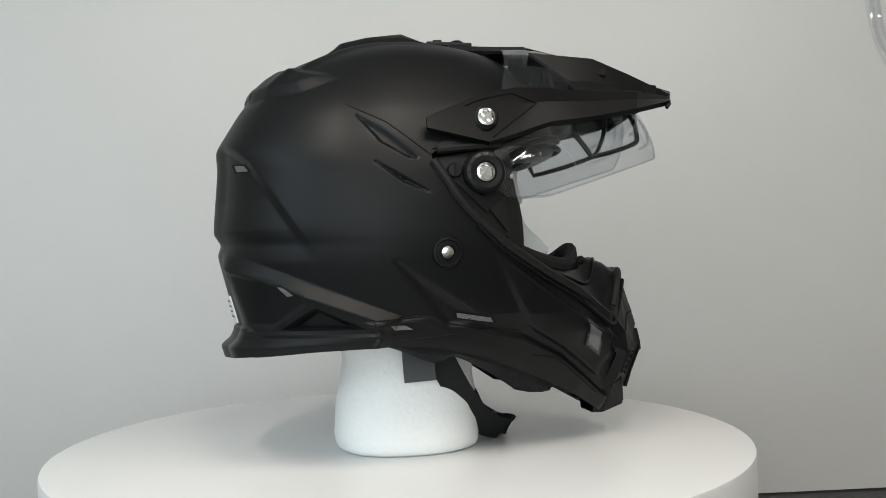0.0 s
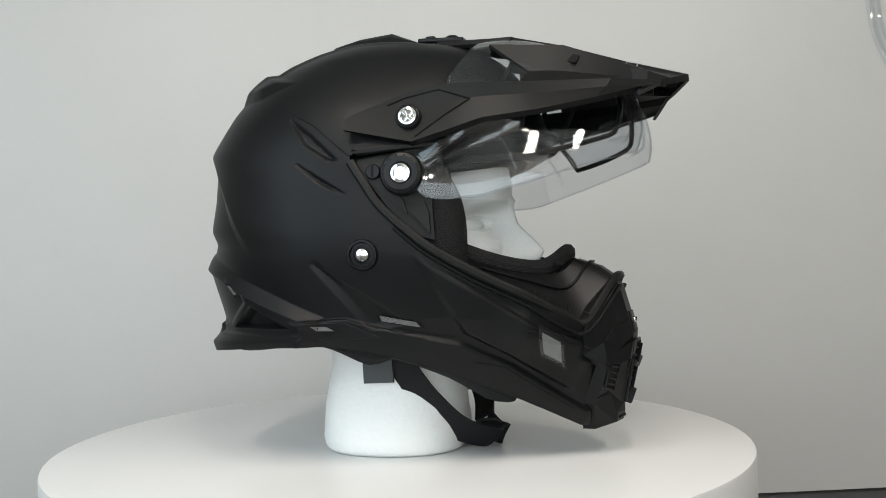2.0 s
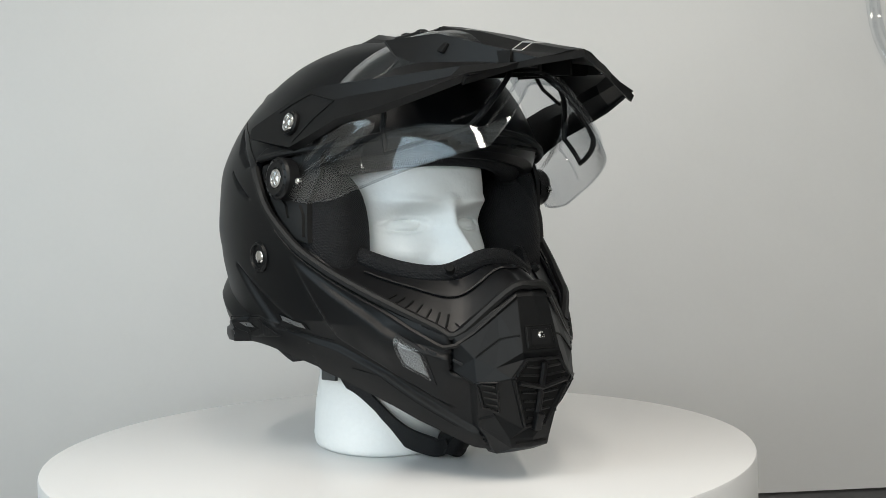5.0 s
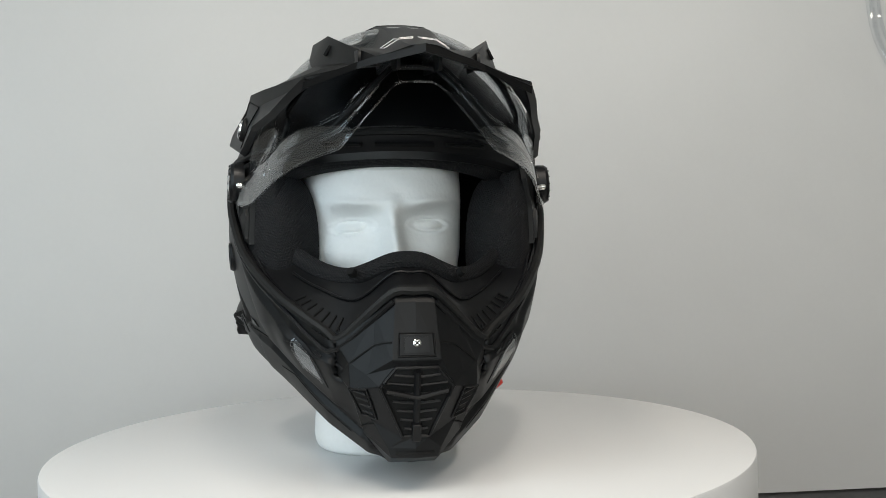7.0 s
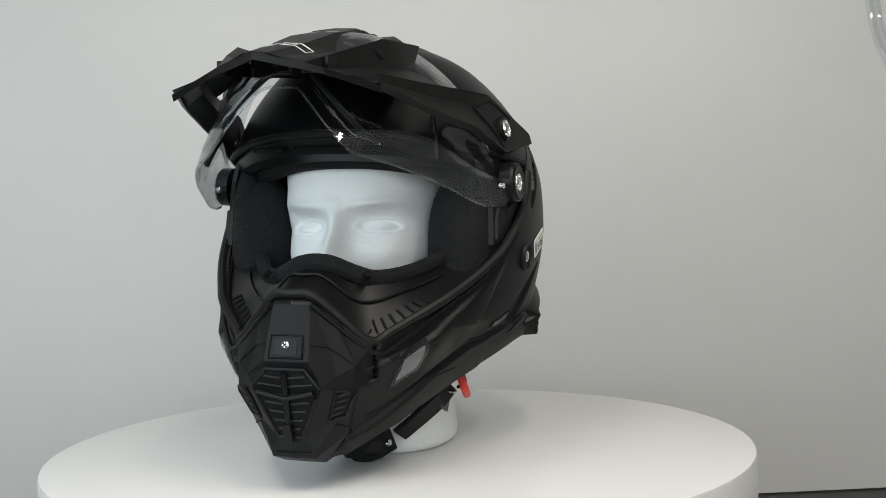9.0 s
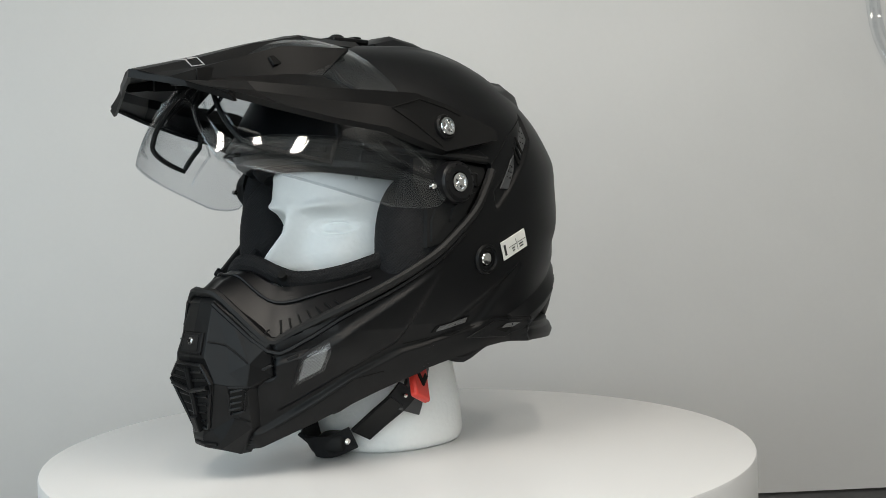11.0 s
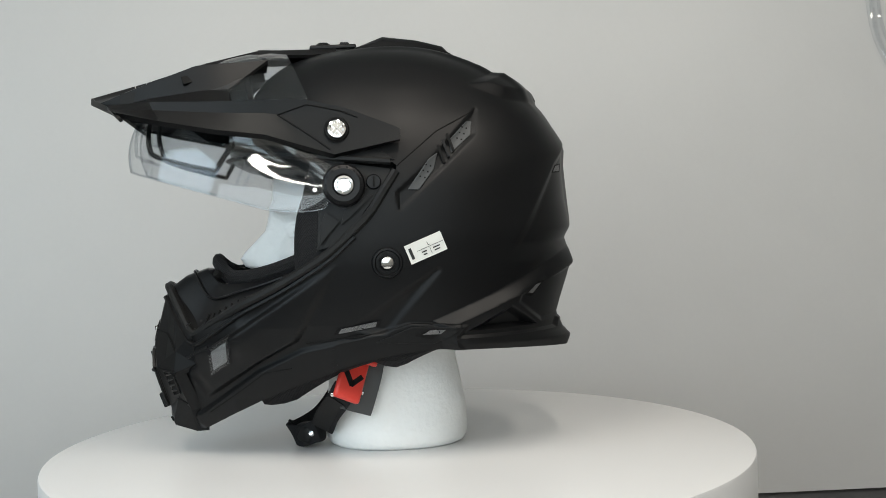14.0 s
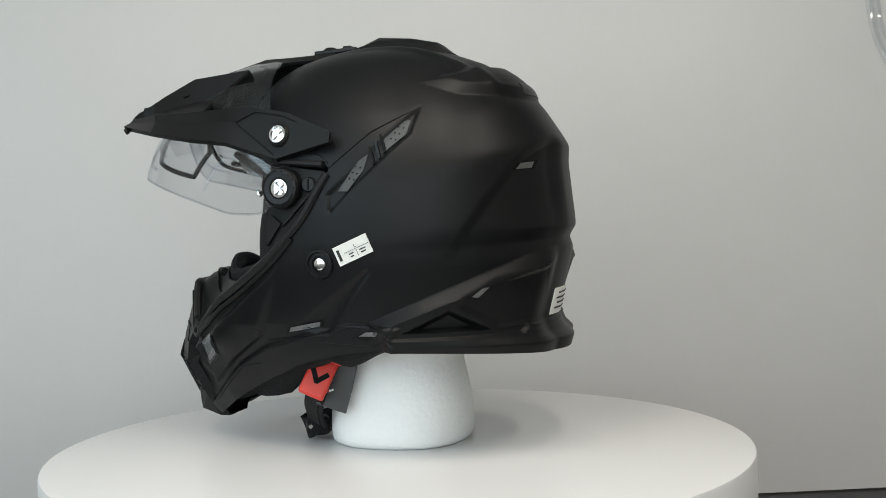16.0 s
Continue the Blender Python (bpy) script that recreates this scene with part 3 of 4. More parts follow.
def build_visor():
    ys = .1316 * np.sin(np.linspace(-math.pi / 2, math.pi / 2, 73))
    rows = []
    for k in range(22):
        t = k / 21
        rows.append([visor_point(y, visor_low(y) * (1 - t) + (71 - 6 * (abs(y) < .03)) * t) for y in ys])
    ob = part("visor", grid_bm(rows), CLEAR, helmet, "raised clear plastic visor", solid=.0018)
    ob.visible_shadow = False
    edge = [visor_point(y, visor_low(y), .0008) for y in ys if abs(y) < .1305]
    e = part("visor_edge", tube_bm(edge, .0010, sides=6), CLEAR, ob, "polished visor edge")
    e.visible_shadow = False
    for da, inset in ((4.5, -.0004), (9.5, .0010)):
        rib = [visor_point(y, visor_low(y) + da, inset) for y in ys if abs(y) < .072]
        r = part("visor_rib", tube_bm(rib, .0013, sides=6), CLEAR, ob, "thick moulded visor rib")
        r.visible_shadow = False
    for s in (-1, 1):
        fold = [visor_point(s * .1062, a, -.0002) for a in np.linspace(1, 34, 12)]
        r = part("visor_fold", tube_bm(fold, .0011, sides=6), CLEAR, ob, "thick folded visor edge")
        r.visible_shadow = False
    pane = []
    lo = lambda y: float(np.interp(abs(y), [0, .018, .062, .098], [27, 27, 11, 8]))
    hi = lambda y: float(np.interp(abs(y), [0, .06, .098], [46, 42, 30]))
    yy = np.linspace(-.098, .098, 43)
    for k in range(9):
        pane.append([visor_point(y, lo(y) + (hi(y) - lo(y)) * k / 8, .0045) for y in yy])
    q = part("inner_pane", grid_bm(pane), CLEAR, ob, "clear inner pane")
    q.visible_shadow = False
    path = pane[0] + [r[-1] for r in pane[1:-1]] + pane[-1][::-1] + [r[0] for r in pane[-2:0:-1]]
    part("gasket", tube_bm(path, .0021, closed=True, sides=6), RUBBER, ob, "black gasket of the inner pane")
    return ob


visor = build_visor()

# ---- the peak ----
def build_peak():
    CEN = [(.254, .3035), (.205, .3165), (.155, .3315), (.113, .3420), (.085, .3425), (.048, .3445)]
    FIN = [(.2420, .031, .2965), (.200, .047, .3110), (.163, .0575, .3232), (.106, .066, .3265)]
    SHO = [(.236, .042, .2935), (.200, .064, .2940), (.150, .088, .2915), (.110, .104, .291), (.082, .1135, .2905), (.050, .1172, .2835), (.014, .1285, .2685), (.0085, .1305, .2655)]
    LOW_E = [(.224, .077, .2815), (.190, .089, .2735), (.150, .100, .2660), (.110, .1125, .2605), (.085, .1175, .2525), (.058, .1235, .2440), (.014, .1330, .2555), (.0085, .1335, .2565)]
    bm = bmesh.new()
    for s in (-1, 1):
        # deck between the middle and the fin, with a scooped trough
        deck = []
        for t in (0, .28, .62, 1):
            fx = np.interp(t, [0, .28, .62, 1], [q[0] for q in FIN])
            fy = np.interp(t, [0, .28, .62, 1], [q[1] for q in FIN])
            fz = np.interp(t, [0, .28, .62, 1], [q[2] for q in FIN])
            cx = np.interp(t, [0, .28, .62, 1], [q[0] for q in CEN[:4]])
            cz = np.interp(t, [0, .28, .62, 1], [q[1] for q in CEN[:4]])
            dip = -.011 * min(1, t * 1.8)
            deck.append([(cx, 0, cz), (cx * .75 + fx * .25, s * fy * .30, cz - .001), (cx * .5 + fx * .5, s * fy * .54, (cz + fz) / 2 + dip),
                         (cx * .2 + fx * .8, s * fy * .80, fz * .85 + cz * .15 + dip * .8), (fx, s * fy, fz)])
        vs = [[bm.verts.new(q) for q in row] for row in deck]
        for a, b in zip(vs, vs[1:]):
            for k in range(4):
                bm.faces.new((a[k], a[k + 1], b[k + 1], b[k]))
        # tongue that runs back onto the crown
        tongue = []
        for x, z, w in ((.114, .3425, .030), (.095, .3425, .028), (.070, .3435, .024), (.048, .3450, .020)):
            tongue.append([bm.verts.new(q) for q in ((x, 0, z), (x, s * w * .6, z - .0012), (x, s * w, z - .007))])
        for a, b in zip(tongue, tongue[1:]):
            for k in range(2):
                bm.faces.new((a[k], a[k + 1], b[k + 1], b[k]))
        # outer slope of the fin
        rows = []
        for t in (0, .28, .62, .78, 1):
            f = Vector([np.interp(t, [0, .28, .62, 1], [q[i] for q in FIN]) for i in range(3)])
            g = Vector([np.interp(t, [0, .33, .66, 1], [q[i] for q in SHO[:4]]) for i in range(3)])
            h = f * .45 + g * .55 + Vector((0, -.0075, -.0035))
            rows.append([bm.verts.new((q.x, s * q.y, q.z)) for q in (f, h, g)])
        for a, b in zip(rows[:3], rows[1:4]):
            for k in range(2):
                bm.faces.new((a[k], a[k + 1], b[k + 1], b[k]))
        # behind the last rib the slope is cut open along a slant
        bm.faces.new((rows[3][0], rows[3][1], rows[4][0]))
        # side strip down to the bolt ear, with a turned-in lower lip
        rows = []
        for n, (a, b) in enumerate(zip(SHO, LOW_E)):
            a, b = Vector(a), Vector(b)
            pull = (.0005, .0025, .0035, .0035, .0025, .0008, .0002, .0)[n]
            up = .0032 if n < 6 else .0008
            rows.append([bm.verts.new((q.x, s * q.y, q.z)) for q in (a, a * .66 + b * .34 - Vector((0, pull, 0)), b + Vector((0, -.0005, up)), b - Vector((0, .0050, .0002)))])
        for a, b in zip(rows, rows[1:]):
            for k in range(3):
                bm.faces.new((a[k], a[k + 1], b[k + 1], b[k]))
        # drooping front lip
        lip = [[(.224, s * .077, .2815), (.236, s * .042, .2935), (.242, s * .031, .2965), (.254, 0, .3035)], [(.2205, s * .0775, .2770), (.2345, s * .043, .2890), (.2405, s * .032, .2915), (.2545, 0, .2980)]]
        lv = [[bm.verts.new(q) for q in row] for row in lip]
        for k in range(3):
            bm.faces.new((lv[0][k], lv[0][k + 1], lv[1][k + 1], lv[1][k]))
    bmesh.ops.remove_doubles(bm, verts=bm.verts[:], dist=.0012)
    me = mesh_of("peak", bm, PEAK, True, 20)
    peak = new("peak", me)
    peak.parent = helmet
    tagged(peak, "matte black faceted sun peak")
    m = peak.modifiers.new("thickness", "SOLIDIFY")
    m.thickness, m.offset = .0026, -1
    return peak


peak = build_peak()


def peak_y(x, z):
    """How far out the upper side of the peak lies at a place in its side view."""
    hit = peak.closest_point_on_mesh(Vector((x, .120, z)))
    for _ in range(6):
        hit = peak.closest_point_on_mesh(Vector((x, hit[1].y + .001, z)))
    return hit[1].y


def star_bolt(at, way, r, parent, label="chromed star-head bolt"):
    m = facing(at, way)
    b = part("bolt", lathe([(0, .0012), (r * .62, .0012), (r * .70, .0026), (r * .92, .0022), (r, .0006), (r, -.004)], 32, m), CHROME, parent, label)
    bm = bmesh.new()
    for k in range(4):
        bmesh.ops.create_cube(bm, size=1, matrix=m @ Matrix.Rotation(radians(45 + 90 * k), 4, "Z") @ Matrix.Translation((r * .36, 0, .0018)) @ Matrix.Diagonal((r * .7, r * .30, .0022, 1)))
    part("star", bm, CHROME, b, smooth=False, bevel=.0004)
    return b


for s in (-1, 1):
    star_bolt((.0558, s * .1214, .2662), (0.05, s, .22), .0075, peak)
    part("bolt_seat", lathe([(.0076, .0004), (.0088, .0012), (.0098, 0), (.0098, -.004)], 32, facing((.0558, s * .1209, .2662), (0.05, s, .22))), PEAK, peak)
    # visor pivot
    way = (.10, s, .05)
    at = Vector((.052, s * .1268, .2235))
    ring_ob = part("pivot_ring", lathe([(.0072, .0030), (.0085, .0052), (.0125, .0056), (.0150, .0046), (.0162, .0025), (.0164, -.006)], 48, facing(at, way)), TRIM, helmet, "round black visor pivot")
    for k in range(14):
        a = 2 * math.pi * k / 14
        m = facing(at, way)
        part("rivet_hole", lathe([(0, .0058), (.0007, .0058), (.0007, .004)], 8, m @ Matrix.Translation((.0136 * math.cos(a), .0136 * math.sin(a), 0))), DARK, ring_ob)
    star_bolt(at + Vector((0, s * .0030, 0)), way, .0078, ring_ob)
    part("visor_pin", lathe([(0, .0022), (.0016, .002), (.0024, .0008), (.0026, -.002)], 16, facing((.0735, s * .1235, .2205), (.15, s, .05))), STEEL, visor, "small steel pin")
    # snap on the cheek
    at = Vector((.0208, s * (side_y(.0208, .1638) + .0002), .1638))
    way = (.08, s, -.06)
    snap = part("snap_ring", lathe([(.0062, -.0010), (.0066, .0006), (.0090, .0004), (.0098, .0022), (.0112, .0020), (.0122, 0), (.0122, -.003)], 40, facing(at, way)), MATTE, helmet)
    part("snap_stud", lathe([(0, .0018), (.0025, .0016), (.0046, .0008), (.0060, -.0010)], 28, facing(at, way)), STEEL, snap, "domed steel snap stud")


for s in (-1, 1):
    for line in ([(.100, .2790), (.080, .2650), (.061, .2510)], [(.100, .2790), (.078, .2860), (.052, .2805), (.018, .2660)]):
        q = [(x, 0, z) for x, z in line]
        q = [Vector(a).lerp(Vector(b), f) for a, b in zip(q, q[1:]) for f in (0, .17, .33, .5, .67, .83)] + [Vector(q[-1])]
        part("peak_seam", tube_bm([(v.x, s * (peak_y(v.x, v.z) + .0001), v.z) for v in q], .0006, sides=6), DARK, peak)
    part("peak_strut", tube_bm([(.124, s * .062, .3135), (.121, s * .076, .299), (.119, s * .096, .2880)], .0022, sides=8, flat=.6), TRIM, peak)
    # no hole is cut: a dark box gives the slot its shade
    part("fin_slot", box_bm(.011, .008, .0024, (.1690, s * .0578, .3120), Euler((radians(s * -58), radians(14), radians(s * 8))).to_matrix()), DARK, peak, bevel=.0006)
    # stiffening ribs under the deck
    for y0, y1, drop in ((.014, .018, .012), (.040, .052, .010)):
        rib = grid_bm([[(x, s * (y0 + (y1 - y0) * (.225 - x) / .105), z - e) for x, z in ((.225, .3030), (.190, .3070), (.155, .3110), (.120, .3150))] for e in (0, drop)])
        part("peak_rib", rib, PEAK, peak, solid=.0022, side=0)

# ---- patches that lie on the shell ----
def patch_bm(poly, view, off, thick, s=1, cell=.0035):
    """A plate cut to a polygon of the side, front or rear view, laid on the shell."""
    bm = bmesh.new()
    f = bm.faces.new([bm.verts.new((a, 0, b)) for a, b in poly])
    bmesh.ops.triangulate(bm, faces=[f])
    for _ in range(6):
        long = [e for e in bm.edges if e.calc_length() > cell]
        if not long or len(bm.verts) > 900:
            break
        bmesh.ops.subdivide_edges(bm, edges=long, cuts=1)
        bmesh.ops.triangulate(bm, faces=bm.faces[:])
    for v in bm.verts:
        a, b = v.co.x, v.co.z
        if view == "side":
            v.co = (a, s * (side_y(a, b) + off), b)
        elif view == "front":
            v.co = (front_x(a, b) + off, a, b)
        else:
            v.co = (rear_x(a, b) - off, a, b)
    bmesh.ops.recalc_face_normals(bm, faces=bm.faces[:])
    ext = bmesh.ops.extrude_face_region(bm, geom=bm.faces[:])
    d = {"side": Vector((0, -s * thick, 0)), "front": Vector((-thick, 0, 0)), "rear": Vector((thick, 0, 0))}[view]
    bmesh.ops.translate(bm, vec=d, verts=[v for v in ext["geom"] if isinstance(v, bmesh.types.BMVert)])
    return bm


def grow(poly, k):
    cx, cz = sum(q[0] for q in poly) / len(poly), sum(q[1] for q in poly) / len(poly)
    return [(cx + (a - cx) * k, cz + (b - cz) * k) for a, b in poly]


SIDE_PLATE = [(.0165, .2355), (.016, .2315), (.040, .1985), (.062, .1770), (.073, .1740), (.071, .2040), (.079, .2270), (.076, .2420), (.045, .2400)]
PLATE_RIB = [(.012, .2425), (.022, .2490), (.052, .2505), (.085, .2480), (.060, .2440), (.020, .2425)]
SLIVER = [(.0585, .1085), (.056, .1125), (.0285, .1175), (.0295, .1135)]
TRIVENT = [(.002, .1055), (-.010, .1105), (-.026, .1110), (-.0135, .1015)]
REFLECTOR = [(.1605, .0950), (.1440, .1068), (.1435, .0845), (.1590, .0735)]
REARVENT = [(-.0905, .1333), (-.1030, .1432), (-.1100, .1440), (-.0975, .1316)]
HIGHVENT = [(-.1240, .2315), (-.1275, .2370), (-.1365, .2385), (-.1345, .2325)]
SLOT_A = [(.0060, .2170), (-.014, .2440), (-.0225, .2495), (-.0185, .2350), (-.004, .2165)]
SLOT_B = [(-.0290, .2560), (-.047, .2735), (-.0525, .2740), (-.0500, .2610), (-.0300, .2440)]
for s in (-1, 1):
    plate = part("side_plate", patch_bm(SIDE_PLATE, "side", -.0035, .004, s), RUBBER, helmet, "dull black visor side plate")
    part("plate_rib", patch_bm(PLATE_RIB, "side", .0012, .004, s), MATTE, helmet, bevel=.0006)
    part("plate_lever", patch_bm([(.056, .196), (.064, .1865), (.0705, .1785), (.0695, .195), (.066, .203)], "side", -.001, .003, s), RUBBER, plate)
    part("plate_gusset", patch_bm([(.030, .216), (.046, .2005), (.0545, .1935), (.052, .203), (.043, .213)], "side", -.0012, .003, s), RUBBER, plate)
    cap = part("slotted_cap", lathe([(0, .0018), (.0050, .0016), (.0058, .0004), (.0058, -.004)], 28, facing((.0292, s * (side_y(.0292, .2257) - .002), .2257), (.05, s, .05))), TRIM, plate, "slotted black cap")
    part("slot", box_bm(.0014, .0012, .0085, (.0292, s * (side_y(.0292, .2257) - .0004), .2257)), DARK, cap, smooth=False)
    part("sliver_frame", patch_bm(grow(SLIVER, 1.22), "side", .0008, .003, s), DARK, helmet)
    part("sliver_vent", patch_bm(SLIVER, "side", .0013, .002, s), MESHED, helmet, "slim vent with grey wire mesh")
    part("cheek_vent_frame", patch_bm([(.030, .101), (.002, .1130), (-.036, .1120), (-.0265, .1035), (-.0145, .0985)], "side", .0010, .004, s), MATTE, helmet, bevel=.0008)
    # here and below, black plates under the mesh paint the vents' inner shade
    part("cheek_vent_shade", patch_bm(grow(TRIVENT, .86), "side", .0014, .002, s), DARK, helmet)
    part("cheek_vent_mesh", patch_bm([(-.006, .1065), (-.012, .1098), (-.0235, .1102), (-.020, .1065)], "side", .0018, .002, s), MESHED, helmet)
    refl = part("reflector", patch_bm(REFLECTOR, "side", .0022, .004, s, .005), CLEAR, helmet, "clear reflector window in the chin bar")
    part("reflector_frame", patch_bm(grow(REFLECTOR, 1.12), "side", .0008, .004, s, .005), TRIM, helmet)
    part("reflector_core", patch_bm(grow(REFLECTOR, .74), "side", .0017, .003, s, .005), LENS, refl, "silver honeycomb reflector")
    part("rear_vent_shade", patch_bm(grow(REARVENT, 1.0), "side", .0006, .003, s), DARK, helmet)
    part("rear_vent_mesh", patch_bm(grow(REARVENT, .62), "side", .0011, .002, s), MESHED, helmet)
    part("upper_vent_shade", patch_bm(grow(HIGHVENT, 1.25), "side", .0006, .004, s), DARK, helmet)
    part("upper_vent_mesh", patch_bm(grow(HIGHVENT, .85), "side", .0011, .003, s), MESHED, helmet)

# vent slider with two dimpled plates, on the left flank only
slider = part("side_vent_frame", patch_bm([(.0095, .2060), (.0090, .2160), (-.012, .2440), (-.047, .2760), (-.055, .2775), (-.0535, .2620), (-.030, .2410), (-.004, .2150)], "side", -.0010, .003), TRIM, helmet, "black side vent slider")
for name, poly in (("slider_plate", SLOT_A), ("slider_plate", SLOT_B)):
    pl = part(name, patch_bm(grow(poly, .86), "side", .0009, .003), VINYL, slider, "grey dimpled slider plate", bevel=.0005)
    cx, cz = sum(q[0] for q in poly) / len(poly), sum(q[1] for q in poly) / len(poly)
    for k in range(6):
        a, b = cx + (.0035 * (k % 2) - .0017) - .0025 * (k // 2 - 1), cz + .0045 * (k // 2 - 1) + .001 * (k % 2)
        part("dimple", lathe([(0, .0004), (.0007, .0003), (.0008, -.001)], 8, facing((a, side_y(a, b) + .0009, b), (-.1, 1, .2))), DARK, pl)
for k in range(3):
    t = k / 2
    a, b = -.0225 - .0040 * k, .2460 + .0045 * k
    part("slider_bar", box_bm(.0020, .0020, .0150, (a - .001, side_y(a, b) + .0006, b), Euler((radians(14), radians(18), 0)).to_matrix()), TRIM if k == 1 else DARK, slider, smooth=False)

# ---- top vent and crown details ----
fin_rows = []
for x, h, w in ((.032, .0004, .030), (.022, .0045, .030), (.0075, .0105, .028), (-.022, .0092, .027), (-.045, .0078, .024), (-.050, .0045, .023), (-.058, .0008, .022)):
    base = float(np.interp(x, [-.084, -.06, -.033, 0, .035], [.325, .334, .3405, .343, .343]))
    fin_rows.append([(x, -w, base - .008), (x, -w * .62, base + h * .62), (x, -w * .40, base + h), (x, w * .40, base + h), (x, w * .62, base + h * .62), (x, w, base - .008)])
part("top_vent_cover", grid_bm(fin_rows), MATTE, helmet, "raised matte black top vent cover", solid=.002, bevel=.0006)
for s in (-1, 1):
    # a black block paints the shade of the slot, the crown stays closed
    part("crown_vent", box_bm(.030, .009, .003, (-.066, s * .041, .3205), Euler((radians(-28 * s), radians(-24), radians(s * 12))).to_matrix()), DARK, helmet, "dark crown exhaust slot", bevel=.001)
slide = part("front_slider", box_bm(.040, .020, .004, (.050, 0, .3452), Euler((0, radians(2), 0)).to_matrix()), TRIM, helmet, "black crown vent slider", bevel=.0012)
part("slider_knob", lathe([(0, .003), (.004, .0028), (.006, .0015), (.007, 0)], 20, Matrix.Translation((.058, 0, .3470))), TRIM, slide)
part("slider_tab", box_bm(.008, .014, .003, (.040, 0, .3482)), TRIM, slide, bevel=.001)
# rear outlet mouth under the spoiler
part("spoiler_mouth", patch_bm([(-.030, .2945), (-.024, .3050), (.024, .3050), (.030, .2945)], "rear", .0010, .004), TRIM, helmet, "black rear exhaust mouth", bevel=.0008)

# ---- chin bar front ----


def mask_bm():
    """The chin housing: flat facets mirrored about the middle, with a turned-back border."""
    bm = bmesh.new()
    for m in (1, -1):
        vs = {n: bm.verts.new((q[0], q[1] * m, q[2])) for n, q in MASK_PTS.items()}
        for names in MASK_FACES:
            bm.faces.new([vs[n] for n in (names if m > 0 else names[::-1])])
    bmesh.ops.remove_doubles(bm, verts=bm.verts[:], dist=.0002)
    border = [e for e in bm.edges if len(e.link_faces) == 1]
    ext = bmesh.ops.extrude_edge_only(bm, edges=border)
    for v in ext["geom"]:
        if isinstance(v, bmesh.types.BMVert):
            v.co.x -= .010
            v.co.y *= .97
    return bm


housing = part("chin_housing", mask_bm(), MATTE, helmet, "faceted matte black chin housing", smooth=False, bevel=.0007)
SCREW_PLATE = [(-.0125, .0985), (-.0115, .1135), (.0115, .1135), (.0125, .0985)]
sp = part("screw_plate", patch_bm(SCREW_PLATE, "front", .0008, .003), MATTE, housing, bevel=.0006)
part("screw_recess", patch_bm(grow(SCREW_PLATE, .70), "front", .0012, .001), TRIM, sp)
sx = front_x(0, .1072) + .0012
part("screw", lathe([(0, .0014), (.0018, .0013), (.0029, .0006), (.0031, -.002)], 20, facing((sx, 0, .1072), (1, 0, .25))), STEEL, sp, "small steel cross-head screw")
for a in (0, 90):
    part("cross_slot", box_bm(.0006, .0008, .0038, (sx + .0014, 0, .1072 + .0003), Euler((radians(a + 45), 0, 0)).to_matrix()), DARK, sp, smooth=False)
GRILLE = [(-.0135, .0890), (-.0235, .0770), (-.0085, .0440), (.0085, .0440), (.0235, .0770), (.0135, .0890)]
grille = part("mouth_grille", patch_bm(grow(GRILLE, 1.10), "front", .0016, .005), TRIM, housing, "black mouth vent grille", bevel=.0008)
# black plate on the closed grille, painted depth behind the slats
part("grille_hole_shade", patch_bm(GRILLE, "front", .0021, .002), DARK, grille)
for k in range(7):
    z = .0470 + .0062 * k
    half = float(np.interp(z, [.044, .077, .089], [.0080, .0230, .0130])) - .0012
    bar = [(front_x(y, z) + .0026, y, z + .10 * abs(y)) for y in np.linspace(-half, half, 9)]
    part("grille_slat", tube_bm(bar, .0010, sides=6), TRIM, grille)
chev = [(front_x(y, .073) + .0036, y, .0700 + .22 * abs(y)) for y in np.linspace(-.0215, .0215, 9)]
part("grille_wing", tube_bm(chev, .0026, sides=8, flat=.7), MATTE, grille)
part("grille_spine", tube_bm([(front_x(0, z) + .0034, 0, z) for z in np.linspace(.0400, .0880, 9)], .0026, sides=8), MATTE, grille)
part("spine_button", box_bm(.006, .0062, .013, (front_x(0, .046) + .0045, 0, .0455), Euler((0, radians(20), 0)).to_matrix()), MATTE, grille, bevel=.0008)
for s in (-1, 1):
    poly = [(s * .0445, .0735), (s * .0350, .0735), (s * .0275, .0545), (s * .0360, .0575)]
    sv = part("chin_side_vent", patch_bm(poly, "front", .0008, .003), DARK, helmet, "dark slatted chin vent")
    for k in range(4):
        z = .0570 + .0048 * k
        q = [(front_x(y, z) + .0012, y, z + .0008 * i) for i, y in enumerate(np.linspace(s * (.0285 + .0021 * k), s * (.0355 + .0023 * k), 4))]
        part("vent_slat", tube_bm(q, .0010, sides=6), TRIM, sv)
    for k in range(3):
        a = .150 + .012 * k
        z = .100 - .0075 * k
        part("chin_gill", box_bm(.0085, .0014, .0022, (a + .014, s * (side_y(a + .014, z - .004) + .0004), z - .004), Euler((0, radians(24), radians(-s * 38))).to_matrix()), TRIM, helmet, bevel=.0004)


def front_loop(poly, r, lift, mat, parent, name):
    """A raised rim round a polygon of the front view."""
    q = [Vector((a, b)) for a, b in poly]
    line = [u.lerp(v, k / 5) for u, v in zip(q, q[1:] + q[:1]) for k in range(5)]
    return part(name, tube_bm([(front_x(u.x, u.y) + lift, u.x, u.y) for u in line], r, closed=True, sides=6), mat, parent)


front_loop(grow(GRILLE, 1.08), .0014, .0022, MATTE, grille, "grille_rim")
front_loop(grow(SCREW_PLATE, 1.04), .0006, .0004, DARK, sp, "plate_rim")
